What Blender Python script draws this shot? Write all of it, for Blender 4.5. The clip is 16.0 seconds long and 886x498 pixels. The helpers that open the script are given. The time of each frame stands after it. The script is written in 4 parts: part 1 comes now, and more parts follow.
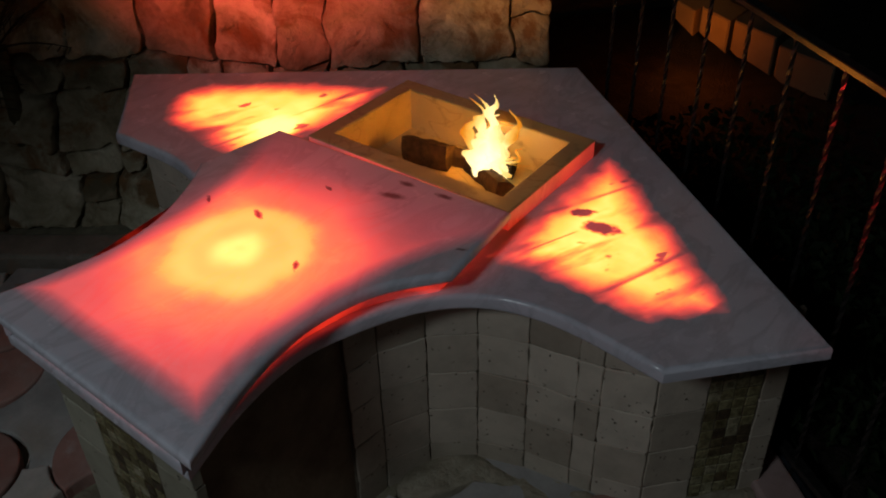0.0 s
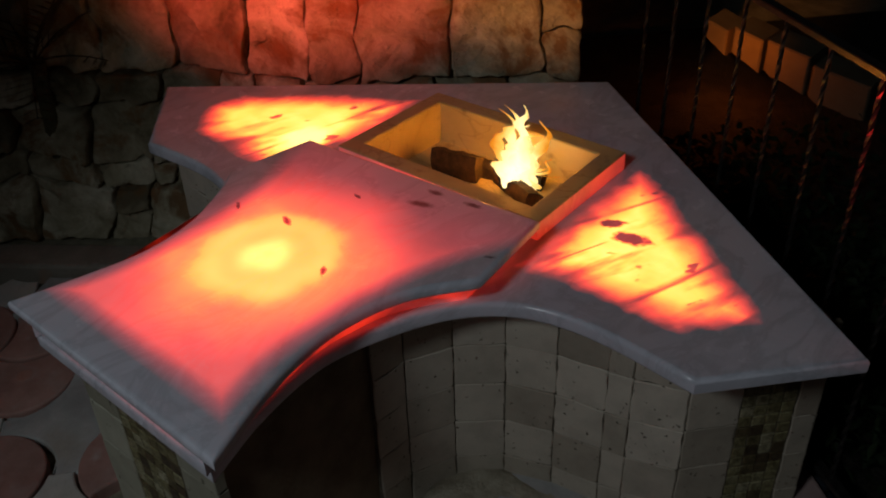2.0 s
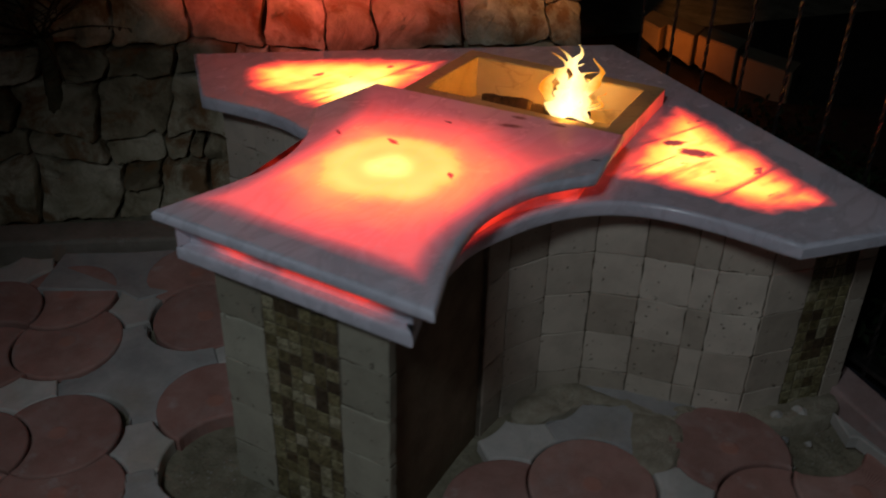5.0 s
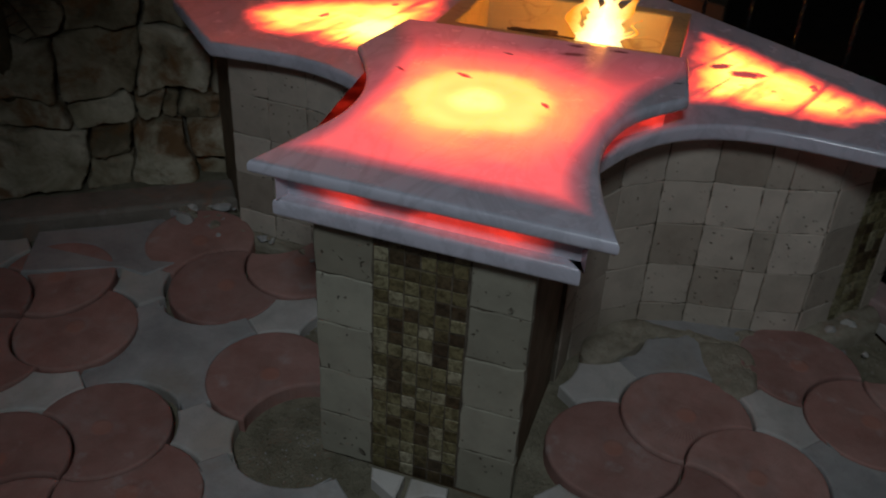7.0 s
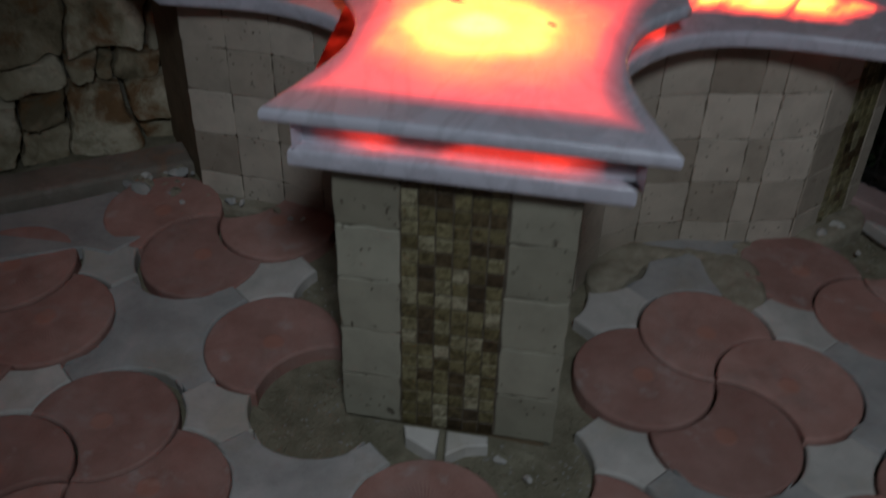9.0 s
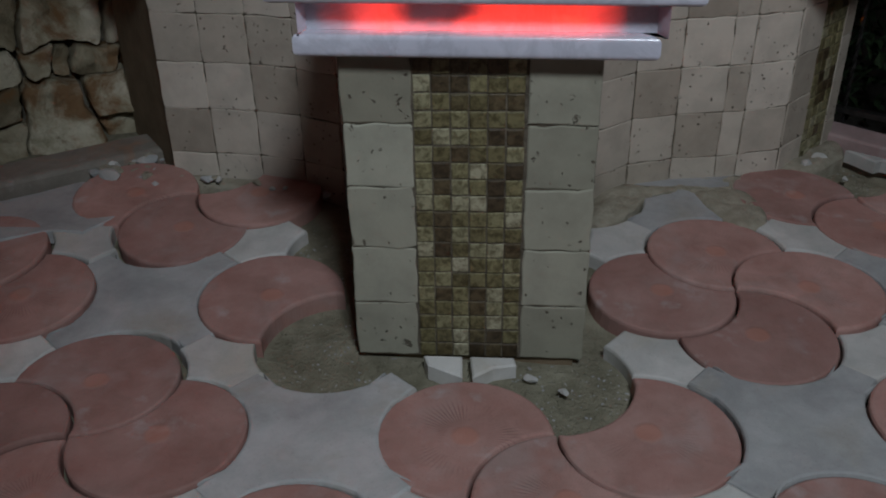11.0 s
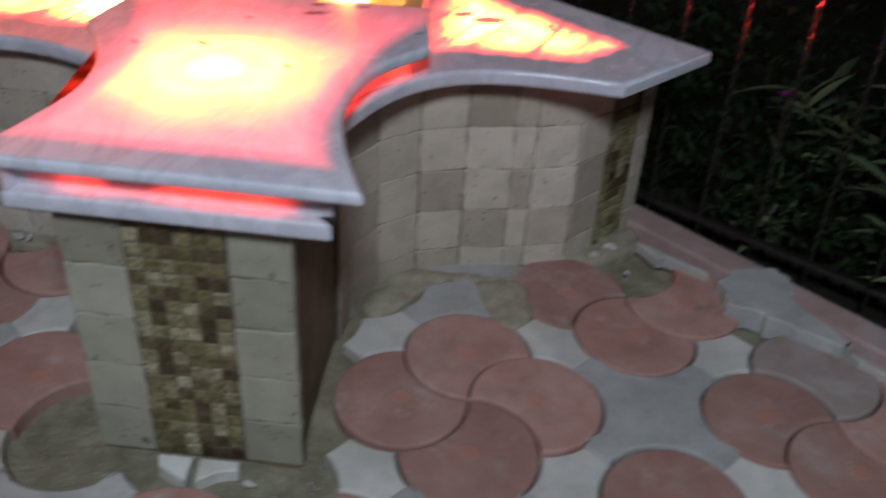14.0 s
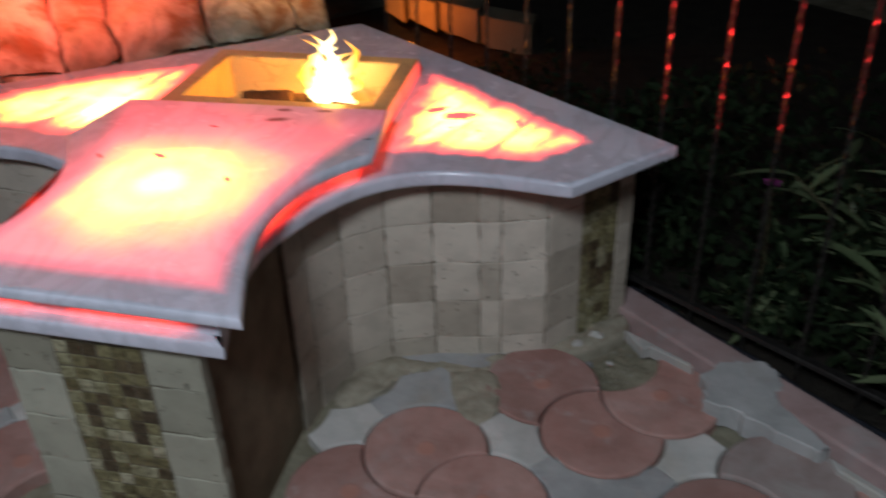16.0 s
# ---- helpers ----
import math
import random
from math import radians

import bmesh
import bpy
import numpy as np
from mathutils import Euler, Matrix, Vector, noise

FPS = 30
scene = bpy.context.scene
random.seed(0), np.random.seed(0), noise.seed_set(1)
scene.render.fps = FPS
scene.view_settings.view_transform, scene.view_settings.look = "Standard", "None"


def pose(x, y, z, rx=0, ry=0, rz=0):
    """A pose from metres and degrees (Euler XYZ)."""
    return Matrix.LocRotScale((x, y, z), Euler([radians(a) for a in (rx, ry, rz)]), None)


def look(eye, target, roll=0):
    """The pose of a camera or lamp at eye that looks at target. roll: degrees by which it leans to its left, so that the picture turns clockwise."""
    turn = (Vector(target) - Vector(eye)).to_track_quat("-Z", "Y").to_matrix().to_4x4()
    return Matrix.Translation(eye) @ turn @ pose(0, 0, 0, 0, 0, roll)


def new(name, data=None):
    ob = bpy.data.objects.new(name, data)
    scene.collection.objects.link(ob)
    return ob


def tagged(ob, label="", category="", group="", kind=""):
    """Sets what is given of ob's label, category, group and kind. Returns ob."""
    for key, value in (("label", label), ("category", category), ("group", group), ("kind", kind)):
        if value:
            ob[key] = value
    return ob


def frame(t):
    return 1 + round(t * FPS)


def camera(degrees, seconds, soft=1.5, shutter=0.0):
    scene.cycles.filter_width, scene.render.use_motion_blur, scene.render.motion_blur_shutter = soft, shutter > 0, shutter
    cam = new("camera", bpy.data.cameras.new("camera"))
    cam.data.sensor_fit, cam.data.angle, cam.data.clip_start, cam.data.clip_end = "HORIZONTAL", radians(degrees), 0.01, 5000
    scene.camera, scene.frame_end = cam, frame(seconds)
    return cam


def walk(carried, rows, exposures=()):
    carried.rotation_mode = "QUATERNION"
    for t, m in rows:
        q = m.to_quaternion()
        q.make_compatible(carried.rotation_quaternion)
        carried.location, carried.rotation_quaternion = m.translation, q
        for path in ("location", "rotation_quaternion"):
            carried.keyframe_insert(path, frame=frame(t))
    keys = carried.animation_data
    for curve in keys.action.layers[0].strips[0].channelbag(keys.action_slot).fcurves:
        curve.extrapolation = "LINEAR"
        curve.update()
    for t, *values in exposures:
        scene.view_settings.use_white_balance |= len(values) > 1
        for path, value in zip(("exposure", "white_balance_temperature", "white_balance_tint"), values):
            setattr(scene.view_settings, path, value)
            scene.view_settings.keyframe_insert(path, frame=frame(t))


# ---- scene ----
cam = camera(52.0, 16.0, soft=1.9, shutter=1.0)
PATH = [
    (0, (1.084, -0.449, 1.542), (0.149, 0.663, 0.479), -1.4),
    (0.5, (1.073, -0.466, 1.548), (0.140, 0.647, 0.484), -1.2),
    (1, (1.065, -0.480, 1.552), (0.130, 0.633, 0.490), -1.1),
    (1.5, (1.060, -0.491, 1.551), (0.119, 0.624, 0.497), -1.0),
    (2, (1.092, -0.457, 1.508), (0.094, 0.642, 0.490), -2.0),
    (2.5, (1.127, -0.428, 1.446), (0.070, 0.658, 0.474), -2.7),
    (3, (1.114, -0.497, 1.443), (0.082, 0.610, 0.469), -3.1),
    (5.5, (0.718, -1.026, 1.295), (0.004, 0.347, 0.376), 2.4),
    (6, (0.590, -1.067, 1.263), (-0.057, 0.332, 0.333), 2.6),
    (6.5, (0.490, -1.072, 1.247), (-0.092, 0.340, 0.294), 2.4),
    (7, (0.405, -1.080, 1.227), (-0.087, 0.355, 0.257), 3.1),
    (7.5, (0.327, -1.106, 1.231), (-0.057, 0.347, 0.240), 4.1),
    (8, (0.255, -1.121, 1.208), (-0.048, 0.344, 0.206), 4.4),
    (8.5, (0.210, -1.098, 1.198), (-0.062, 0.352, 0.166), 3.5),
    (9, (0.192, -1.071, 1.154), (-0.086, 0.369, 0.111), 1.5),
    (9.5, (0.125, -1.135, 1.007), (-0.103, 0.375, 0.055), 1.6),
    (11.8, (0.084, -1.188, 0.872), (-0.073, 0.372, -0.014), -1.4),
    (12, (0.095, -1.184, 0.884), (-0.068, 0.372, -0.006), -1.2),
    (12.5, (0.119, -1.163, 0.923), (-0.045, 0.385, 0.020), -0.4),
    (13, (0.195, -1.112, 1.037), (-0.001, 0.390, 0.065), 0.3),
    (13.5, (0.349, -1.055, 1.160), (0.133, 0.402, 0.126), 0.9),
    (14, (0.496, -1.071, 1.224), (0.367, 0.415, 0.217), 3.6),
    (14.5, (0.638, -1.047, 1.277), (0.518, 0.447, 0.280), 3.8),
    (15, (0.815, -1.000, 1.330), (0.589, 0.488, 0.342), 1.5),
    (15.5, (0.851, -0.976, 1.339), (0.567, 0.517, 0.375), 0.3),
    (16, (0.840, -0.966, 1.348), (0.440, 0.509, 0.398), -1.9),
]
walk(cam, [(t, look(eye, target, roll)) for t, eye, target, roll in PATH],
     [(0, 0.0, 6900, 7), (1.5, 0.07, 6900, 7), (3, 0.14, 6850, 7), (5.5, 0.36, 6650, 9), (7, 0.50, 6600, 9), (9, 0.86, 6550, 10), (9.7, 1.04, 6550, 10), (11.8, 2.02, 6400, 11), (13, 2.12, 6350, 11), (14.5, 2.16, 6400, 11), (16, 1.96, 6450, 11)])

# ---- light ----
world = bpy.data.worlds.new("night")
scene.world = world
world.use_nodes = True
world.node_tree.nodes["Background"].inputs["Color"].default_value = (0.20, 0.19, 0.22, 1)
world.node_tree.nodes["Background"].inputs["Strength"].default_value = 0.008


def lamp(name, kind, place, energy, colour, size=0.1, target=None, cone=0.0, blend=0.5):
    data = bpy.data.lights.new(name, kind)
    data.energy, data.color = energy, colour
    if kind == "AREA":
        data.size = size
    else:
        data.shadow_soft_size = size
    if kind == "SPOT":
        data.spot_size, data.spot_blend = radians(cone), blend
    ob = new(name, data)
    ob.matrix_world = look(place, target) if target else pose(*place)
    return ob


# cool hooded yard lamp over the viewer, red spot on the stone wall, the amber lamp by the far garden wall
lamp("yard_lamp", "SPOT", (0.54, -1.78, 2.42), 48.0, (0.79, 0.89, 1.0), 0.22, (0.54, 0.32, 0.0), 73.0, 0.8)
lamp("red_wall_spot", "SPOT", (0.40, -1.60, 2.40), 820.0, (1.0, 0.095, 0.055), 0.04, (-0.84, 1.08, 1.11), 23.0, 0.8)
# two added fills without a known source: amber on the wall, red on the fence
lamp("amber_wall_spot", "SPOT", (0.40, -1.60, 2.40), 270.0, (1.0, 0.34, 0.05), 0.04, (-0.28, 1.38, 0.98), 14.0, 0.8)
lamp("red_fence_spot", "SPOT", (0.15, -2.00, 0.98), 260.0, (1.0, 0.03, 0.03), 0.03, (0.95, 0.90, 0.84), 13.0, 0.5)
lamp("garden_wall_lamp", "POINT", (-0.20, 2.58, 0.17), 1.1, (1.0, 0.19, 0.010), 0.03)
# the burning coals in the bowl, and the flames over them
lamp("ember_lamp", "POINT", (0.04, 0.92, 0.555), 3.2, (1.0, 0.36, 0.035), 0.05)
lamp("flame_lamp", "POINT", (0.07, 0.915, 0.62), 0.9, (1.0, 0.33, 0.035), 0.015)


# ---- materials ----
class Mat:
    """A small builder of node materials."""

    def __init__(self, name, rough=0.6, metal=0.0, spec=0.5):
        self.m = bpy.data.materials.new(name)
        self.m.use_nodes = True
        self.t = self.m.node_tree
        self.b = self.t.nodes["Principled BSDF"]
        self.b.inputs["Roughness"].default_value = rough
        self.b.inputs["Metallic"].default_value = metal
        self.b.inputs["Specular IOR Level"].default_value = spec
        self.co = self.t.nodes.new("ShaderNodeTexCoord").outputs["Object"]

    def node(self, kind, **ins):
        n = self.t.nodes.new(kind)
        for k, v in ins.items():
            self.put(n.inputs[k.replace("_", " ")], v)
        return n

    def put(self, socket, v):
        if isinstance(v, bpy.types.NodeSocket):
            self.t.links.new(v, socket)
        else:
            socket.default_value = v

    def math(self, op, a, b=0.0, clamp=False):
        n = self.t.nodes.new("ShaderNodeMath")
        n.operation, n.use_clamp = op, clamp
        self.put(n.inputs[0], a)
        self.put(n.inputs[1], b)
        return n.outputs[0]

    def mapped(self, scale=(1, 1, 1), turn=0.0, shift=(0, 0, 0)):
        n = self.t.nodes.new("ShaderNodeMapping")
        self.put(n.inputs["Vector"], self.co)
        n.inputs["Scale"].default_value = scale
        n.inputs["Location"].default_value = shift
        n.inputs["Rotation"].default_value = (0, 0, radians(turn))
        return n.outputs[0]

    def grain(self, angle, stretch, shift=(0, 0, 0)):
        """Coordinates drawn out along one direction of the slab."""
        n = self.t.nodes.new("ShaderNodeMapping")
        n.vector_type = "TEXTURE"
        self.put(n.inputs["Vector"], self.co)
        n.inputs["Location"].default_value = shift
        n.inputs["Rotation"].default_value = (0, 0, radians(angle))
        n.inputs["Scale"].default_value = (stretch, 1, 1)
        return n.outputs[0]

    def noise(self, scale, detail=4.0, rough=0.55, vector=None, warp=0.0):
        n = self.node("ShaderNodeTexNoise", Scale=scale, Detail=detail, Roughness=rough, Distortion=warp)
        self.put(n.inputs["Vector"], vector or self.co)
        return n.outputs["Fac"]

    def cells(self, scale, feature="F1", vector=None):
        n = self.t.nodes.new("ShaderNodeTexVoronoi")
        n.feature = feature
        n.inputs["Scale"].default_value = scale
        self.put(n.inputs["Vector"], vector or self.co)
        return n.outputs["Distance"]

    def ramp(self, fac, *stops):
        n = self.t.nodes.new("ShaderNodeValToRGB")
        self.put(n.inputs[0], fac)
        e = n.color_ramp.elements
        while len(e) < len(stops):
            e.new(0.5)
        for el, (p, c) in zip(e, stops):
            el.position, el.color = p, (*c, 1) if len(c) == 3 else c
        return n.outputs["Color"]

    def grey(self, fac, lo, hi, a=0.0, b=1.0):
        n = self.t.nodes.new("ShaderNodeMapRange")
        self.put(n.inputs["Value"], fac)
        for k, v in (("From Min", lo), ("From Max", hi), ("To Min", a), ("To Max", b)):
            n.inputs[k].default_value = v
        return n.outputs[0]

    def mix(self, fac, a, b, how="MIX"):
        n = self.t.nodes.new("ShaderNodeMix")
        n.data_type, n.blend_type = "RGBA", how
        self.put(n.inputs[0], fac)
        for s, v in ((n.inputs[6], a), (n.inputs[7], b)):
            self.put(s, (*v, 1) if isinstance(v, tuple) and len(v) == 3 else v)
        return n.outputs[2]

    def random(self):
        return self.t.nodes.new("ShaderNodeObjectInfo").outputs["Random"]

    def moved(self, amount=7.0):
        """Object coordinates shifted by each object's random number, so that alike pieces differ."""
        n = self.t.nodes.new("ShaderNodeVectorMath")
        n.operation = "ADD"
        self.put(n.inputs[0], self.co)
        self.put(n.inputs[1], self.math("MULTIPLY", self.random(), amount))
        return n.outputs[0]

    def colour(self, c):
        self.put(self.b.inputs["Base Color"], (*c, 1) if isinstance(c, tuple) else c)
        return self

    def rough(self, v):
        self.put(self.b.inputs["Roughness"], v)
        return self

    def glow(self, c, strength):
        self.put(self.b.inputs["Emission Color"], (*c, 1) if isinstance(c, tuple) else c)
        self.put(self.b.inputs["Emission Strength"], strength)
        return self

    def bump(self, height, strength=0.4, distance=0.003):
        n = self.node("ShaderNodeBump", Strength=strength, Distance=distance, Height=height)
        self.t.links.new(n.outputs[0], self.b.inputs["Normal"])
        return self

    def edges(self, corners):
        """Signed distance to a convex outline (counter-clockwise corners): below zero inside."""
        sep = self.node("ShaderNodeSeparateXYZ", Vector=self.co)
        out = None
        for (x0, y0), (x1, y1) in zip(corners, corners[1:] + corners[:1]):
            length = math.hypot(x1 - x0, y1 - y0)
            nx, ny = (y1 - y0) / length, (x0 - x1) / length
            d = self.math("ADD", self.math("MULTIPLY", sep.outputs[0], nx), self.math("MULTIPLY", sep.outputs[1], ny))
            d = self.math("SUBTRACT", d, nx * x0 + ny * y0)
            out = d if out is None else self.math("MAXIMUM", out, d)
        return out


def marble_ground(m):
    """White marble with soft grey veins."""
    v = m.mapped((1.0, 0.45, 1.0), 25)
    vein = m.noise(7.0, 7.0, 0.62, v, 1.6)
    line = m.math("ABSOLUTE", m.math("SUBTRACT", vein, 0.5))
    body = m.ramp(m.noise(3.2, 5.0, 0.6, None, 0.6), (0.3, (0.55, 0.55, 0.62)), (0.7, (0.73, 0.73, 0.81)))
    base = m.mix(m.grey(line, 0.0, 0.07, 0.32, 0.0), body, (0.33, 0.34, 0.38))
    m.colour(base).rough(m.grey(m.noise(22, 3), 0.3, 0.7, 0.13, 0.30))
    return m


def marble_plain(name):
    m = marble_ground(Mat(name, 0.2))
    m.bump(m.noise(60, 3), 0.05, 0.001)
    return m.m


def bowl_stone(name):
    """Cream stone of a yellow tone, with fine cracks and soot."""
    m = Mat(name, 0.35)
    base = m.ramp(m.noise(5, 5, 0.6, None, 0.5), (0.3, (0.42, 0.31, 0.15)), (0.7, (0.58, 0.45, 0.24)))
    line = m.math("ABSOLUTE", m.math("SUBTRACT", m.noise(4.0, 4, 0.55, None, 0.8), 0.5))
    base = m.mix(m.grey(line, 0.0, 0.010, 0.5, 0.0), base, (0.30, 0.19, 0.08))
    base = m.mix(m.grey(m.noise(18, 4, 0.6), 0.60, 0.72, 0.0, 0.6), base, (0.20, 0.13, 0.07))
    m.colour(base)
    m.bump(m.noise(60, 4), 0.1, 0.001)
    return m.m


def marble_glow_wings(name):
    """The lower slab: red and yellow backlight painted as emission in its two wing fields, broken up by veins."""
    m = marble_ground(Mat(name, 0.2))
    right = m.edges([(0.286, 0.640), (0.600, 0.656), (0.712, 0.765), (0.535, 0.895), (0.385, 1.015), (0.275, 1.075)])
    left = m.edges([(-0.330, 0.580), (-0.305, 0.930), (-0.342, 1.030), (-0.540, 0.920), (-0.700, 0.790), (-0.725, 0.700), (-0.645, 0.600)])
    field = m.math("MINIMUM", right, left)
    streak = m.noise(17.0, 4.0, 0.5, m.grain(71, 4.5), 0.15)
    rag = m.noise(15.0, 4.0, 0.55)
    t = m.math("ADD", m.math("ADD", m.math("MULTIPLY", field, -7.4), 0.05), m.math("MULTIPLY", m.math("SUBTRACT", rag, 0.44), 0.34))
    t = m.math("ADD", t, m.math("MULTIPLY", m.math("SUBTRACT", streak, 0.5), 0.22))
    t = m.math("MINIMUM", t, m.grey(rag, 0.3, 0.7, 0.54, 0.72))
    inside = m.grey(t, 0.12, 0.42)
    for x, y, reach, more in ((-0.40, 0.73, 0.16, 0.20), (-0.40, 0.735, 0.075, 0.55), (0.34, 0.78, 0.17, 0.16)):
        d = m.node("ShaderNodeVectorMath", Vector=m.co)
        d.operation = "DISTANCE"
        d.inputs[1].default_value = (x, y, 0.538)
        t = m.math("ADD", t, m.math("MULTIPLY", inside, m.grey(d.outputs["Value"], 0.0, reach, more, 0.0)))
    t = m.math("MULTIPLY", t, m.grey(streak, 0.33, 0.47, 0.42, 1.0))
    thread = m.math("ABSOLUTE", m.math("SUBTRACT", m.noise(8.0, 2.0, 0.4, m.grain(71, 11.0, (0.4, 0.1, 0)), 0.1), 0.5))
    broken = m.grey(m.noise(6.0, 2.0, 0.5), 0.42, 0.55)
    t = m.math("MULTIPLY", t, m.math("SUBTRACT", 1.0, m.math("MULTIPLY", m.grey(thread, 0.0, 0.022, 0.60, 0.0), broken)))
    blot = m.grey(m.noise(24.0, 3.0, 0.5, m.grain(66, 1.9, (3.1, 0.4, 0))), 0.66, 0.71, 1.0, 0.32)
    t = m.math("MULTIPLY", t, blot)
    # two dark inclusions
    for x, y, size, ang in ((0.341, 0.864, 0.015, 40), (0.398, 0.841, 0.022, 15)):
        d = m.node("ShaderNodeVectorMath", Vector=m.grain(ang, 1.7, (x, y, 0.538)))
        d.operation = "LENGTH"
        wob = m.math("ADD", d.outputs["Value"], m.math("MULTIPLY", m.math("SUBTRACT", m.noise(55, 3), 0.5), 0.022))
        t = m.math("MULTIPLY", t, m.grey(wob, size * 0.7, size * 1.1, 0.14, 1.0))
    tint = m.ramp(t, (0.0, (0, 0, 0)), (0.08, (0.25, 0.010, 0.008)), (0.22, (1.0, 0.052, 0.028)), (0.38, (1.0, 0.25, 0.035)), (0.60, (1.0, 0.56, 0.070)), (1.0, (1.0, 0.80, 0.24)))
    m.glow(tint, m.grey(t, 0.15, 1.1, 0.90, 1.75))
    m.bump(m.noise(60, 3), 0.05, 0.001)
    return m.m


def marble_glow_top(name):
    """The raised slab: a lamp's light pool painted as emission, yellow at the heart and red around."""
    m = marble_ground(Mat(name, 0.2))
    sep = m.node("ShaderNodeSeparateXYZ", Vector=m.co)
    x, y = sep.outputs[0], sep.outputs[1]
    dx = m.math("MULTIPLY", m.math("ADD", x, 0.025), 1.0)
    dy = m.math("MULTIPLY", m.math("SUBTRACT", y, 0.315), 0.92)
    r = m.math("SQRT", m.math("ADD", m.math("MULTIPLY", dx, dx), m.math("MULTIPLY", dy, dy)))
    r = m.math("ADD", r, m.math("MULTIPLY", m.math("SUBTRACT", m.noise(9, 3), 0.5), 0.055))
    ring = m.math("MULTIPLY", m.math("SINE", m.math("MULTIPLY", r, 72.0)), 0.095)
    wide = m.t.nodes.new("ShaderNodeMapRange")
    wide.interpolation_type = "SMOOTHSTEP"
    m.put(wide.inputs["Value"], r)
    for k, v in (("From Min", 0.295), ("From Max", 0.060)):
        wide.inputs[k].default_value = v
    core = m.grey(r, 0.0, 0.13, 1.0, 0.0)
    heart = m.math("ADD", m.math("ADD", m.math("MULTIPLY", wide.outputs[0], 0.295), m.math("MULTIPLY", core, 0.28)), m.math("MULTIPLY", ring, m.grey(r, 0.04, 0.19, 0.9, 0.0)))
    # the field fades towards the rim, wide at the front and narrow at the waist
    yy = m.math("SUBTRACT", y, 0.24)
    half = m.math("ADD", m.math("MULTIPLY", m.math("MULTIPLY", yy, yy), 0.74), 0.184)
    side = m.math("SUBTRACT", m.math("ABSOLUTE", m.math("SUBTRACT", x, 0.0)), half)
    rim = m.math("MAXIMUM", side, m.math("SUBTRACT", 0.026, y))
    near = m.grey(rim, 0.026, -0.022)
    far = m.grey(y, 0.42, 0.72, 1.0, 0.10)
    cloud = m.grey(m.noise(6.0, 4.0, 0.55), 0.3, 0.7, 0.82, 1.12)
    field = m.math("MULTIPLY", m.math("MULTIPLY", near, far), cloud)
    # brown inclusions in the stone
    keep = None
    for px, py, size, ang in ((0.074, 0.607, 0.0115, 20), (0.090, 0.339, 0.0062, -50), (-0.082, 0.407, 0.0076, -25), (-0.198, 0.385, 0.0050, -40), (-0.04, 0.551, 0.0050, -20), (0.068, 0.655, 0.0080, 8), (0.155, 0.664, 0.0085, 6), (0.286, 0.551, 0.0050, 30)):
        d = m.node("ShaderNodeVectorMath", Vector=m.grain(ang, 2.6, (px, py, 0.604)))
        d.operation = "LENGTH"
        wob = m.math("ADD", d.outputs["Value"], m.math("MULTIPLY", m.math("SUBTRACT", m.noise(110, 2), 0.5), 0.008))
        v = m.grey(wob, size * 0.4, size * 1.1, 0.40, 1.0)
        keep = v if keep is None else m.math("MINIMUM", keep, v)
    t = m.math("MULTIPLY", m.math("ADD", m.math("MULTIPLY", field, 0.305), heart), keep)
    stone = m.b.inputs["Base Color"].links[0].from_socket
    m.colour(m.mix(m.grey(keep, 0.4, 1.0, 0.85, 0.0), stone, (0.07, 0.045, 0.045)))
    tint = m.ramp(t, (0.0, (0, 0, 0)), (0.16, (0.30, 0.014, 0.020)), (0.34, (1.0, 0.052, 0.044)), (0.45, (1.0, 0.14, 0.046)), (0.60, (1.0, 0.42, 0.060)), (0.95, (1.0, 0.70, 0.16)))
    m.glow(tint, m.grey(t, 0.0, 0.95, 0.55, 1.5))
    m.bump(m.noise(60, 3), 0.05, 0.001)
    return m.m


def marble_red_band(name, middle, reach, even=False):
    """Upright marble strips with red backlight painted as emission: bright in the middle of each run."""
    m = marble_ground(Mat(name, 0.25))
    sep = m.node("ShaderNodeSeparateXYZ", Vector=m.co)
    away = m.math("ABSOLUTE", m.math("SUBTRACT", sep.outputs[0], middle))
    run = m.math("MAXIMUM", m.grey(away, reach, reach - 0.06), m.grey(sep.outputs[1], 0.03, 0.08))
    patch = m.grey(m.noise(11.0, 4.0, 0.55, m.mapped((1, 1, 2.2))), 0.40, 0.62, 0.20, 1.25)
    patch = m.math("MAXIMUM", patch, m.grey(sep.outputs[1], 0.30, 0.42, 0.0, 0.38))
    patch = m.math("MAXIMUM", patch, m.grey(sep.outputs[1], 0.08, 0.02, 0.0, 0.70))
    # a dark blur painted into the glow: shadow of something behind the stone
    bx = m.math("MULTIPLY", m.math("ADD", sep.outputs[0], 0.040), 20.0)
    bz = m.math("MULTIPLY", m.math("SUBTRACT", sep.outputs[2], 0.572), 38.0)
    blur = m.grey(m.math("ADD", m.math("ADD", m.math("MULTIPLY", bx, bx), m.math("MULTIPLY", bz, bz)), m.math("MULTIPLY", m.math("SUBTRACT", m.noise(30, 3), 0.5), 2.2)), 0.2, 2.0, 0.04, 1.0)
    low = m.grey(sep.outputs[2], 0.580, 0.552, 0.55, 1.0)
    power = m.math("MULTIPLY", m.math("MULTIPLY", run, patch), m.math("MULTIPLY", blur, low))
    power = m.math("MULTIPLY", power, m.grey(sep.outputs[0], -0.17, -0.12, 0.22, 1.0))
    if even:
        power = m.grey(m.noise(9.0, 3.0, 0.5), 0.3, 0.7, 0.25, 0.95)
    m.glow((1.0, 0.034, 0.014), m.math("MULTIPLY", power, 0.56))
    return m.m


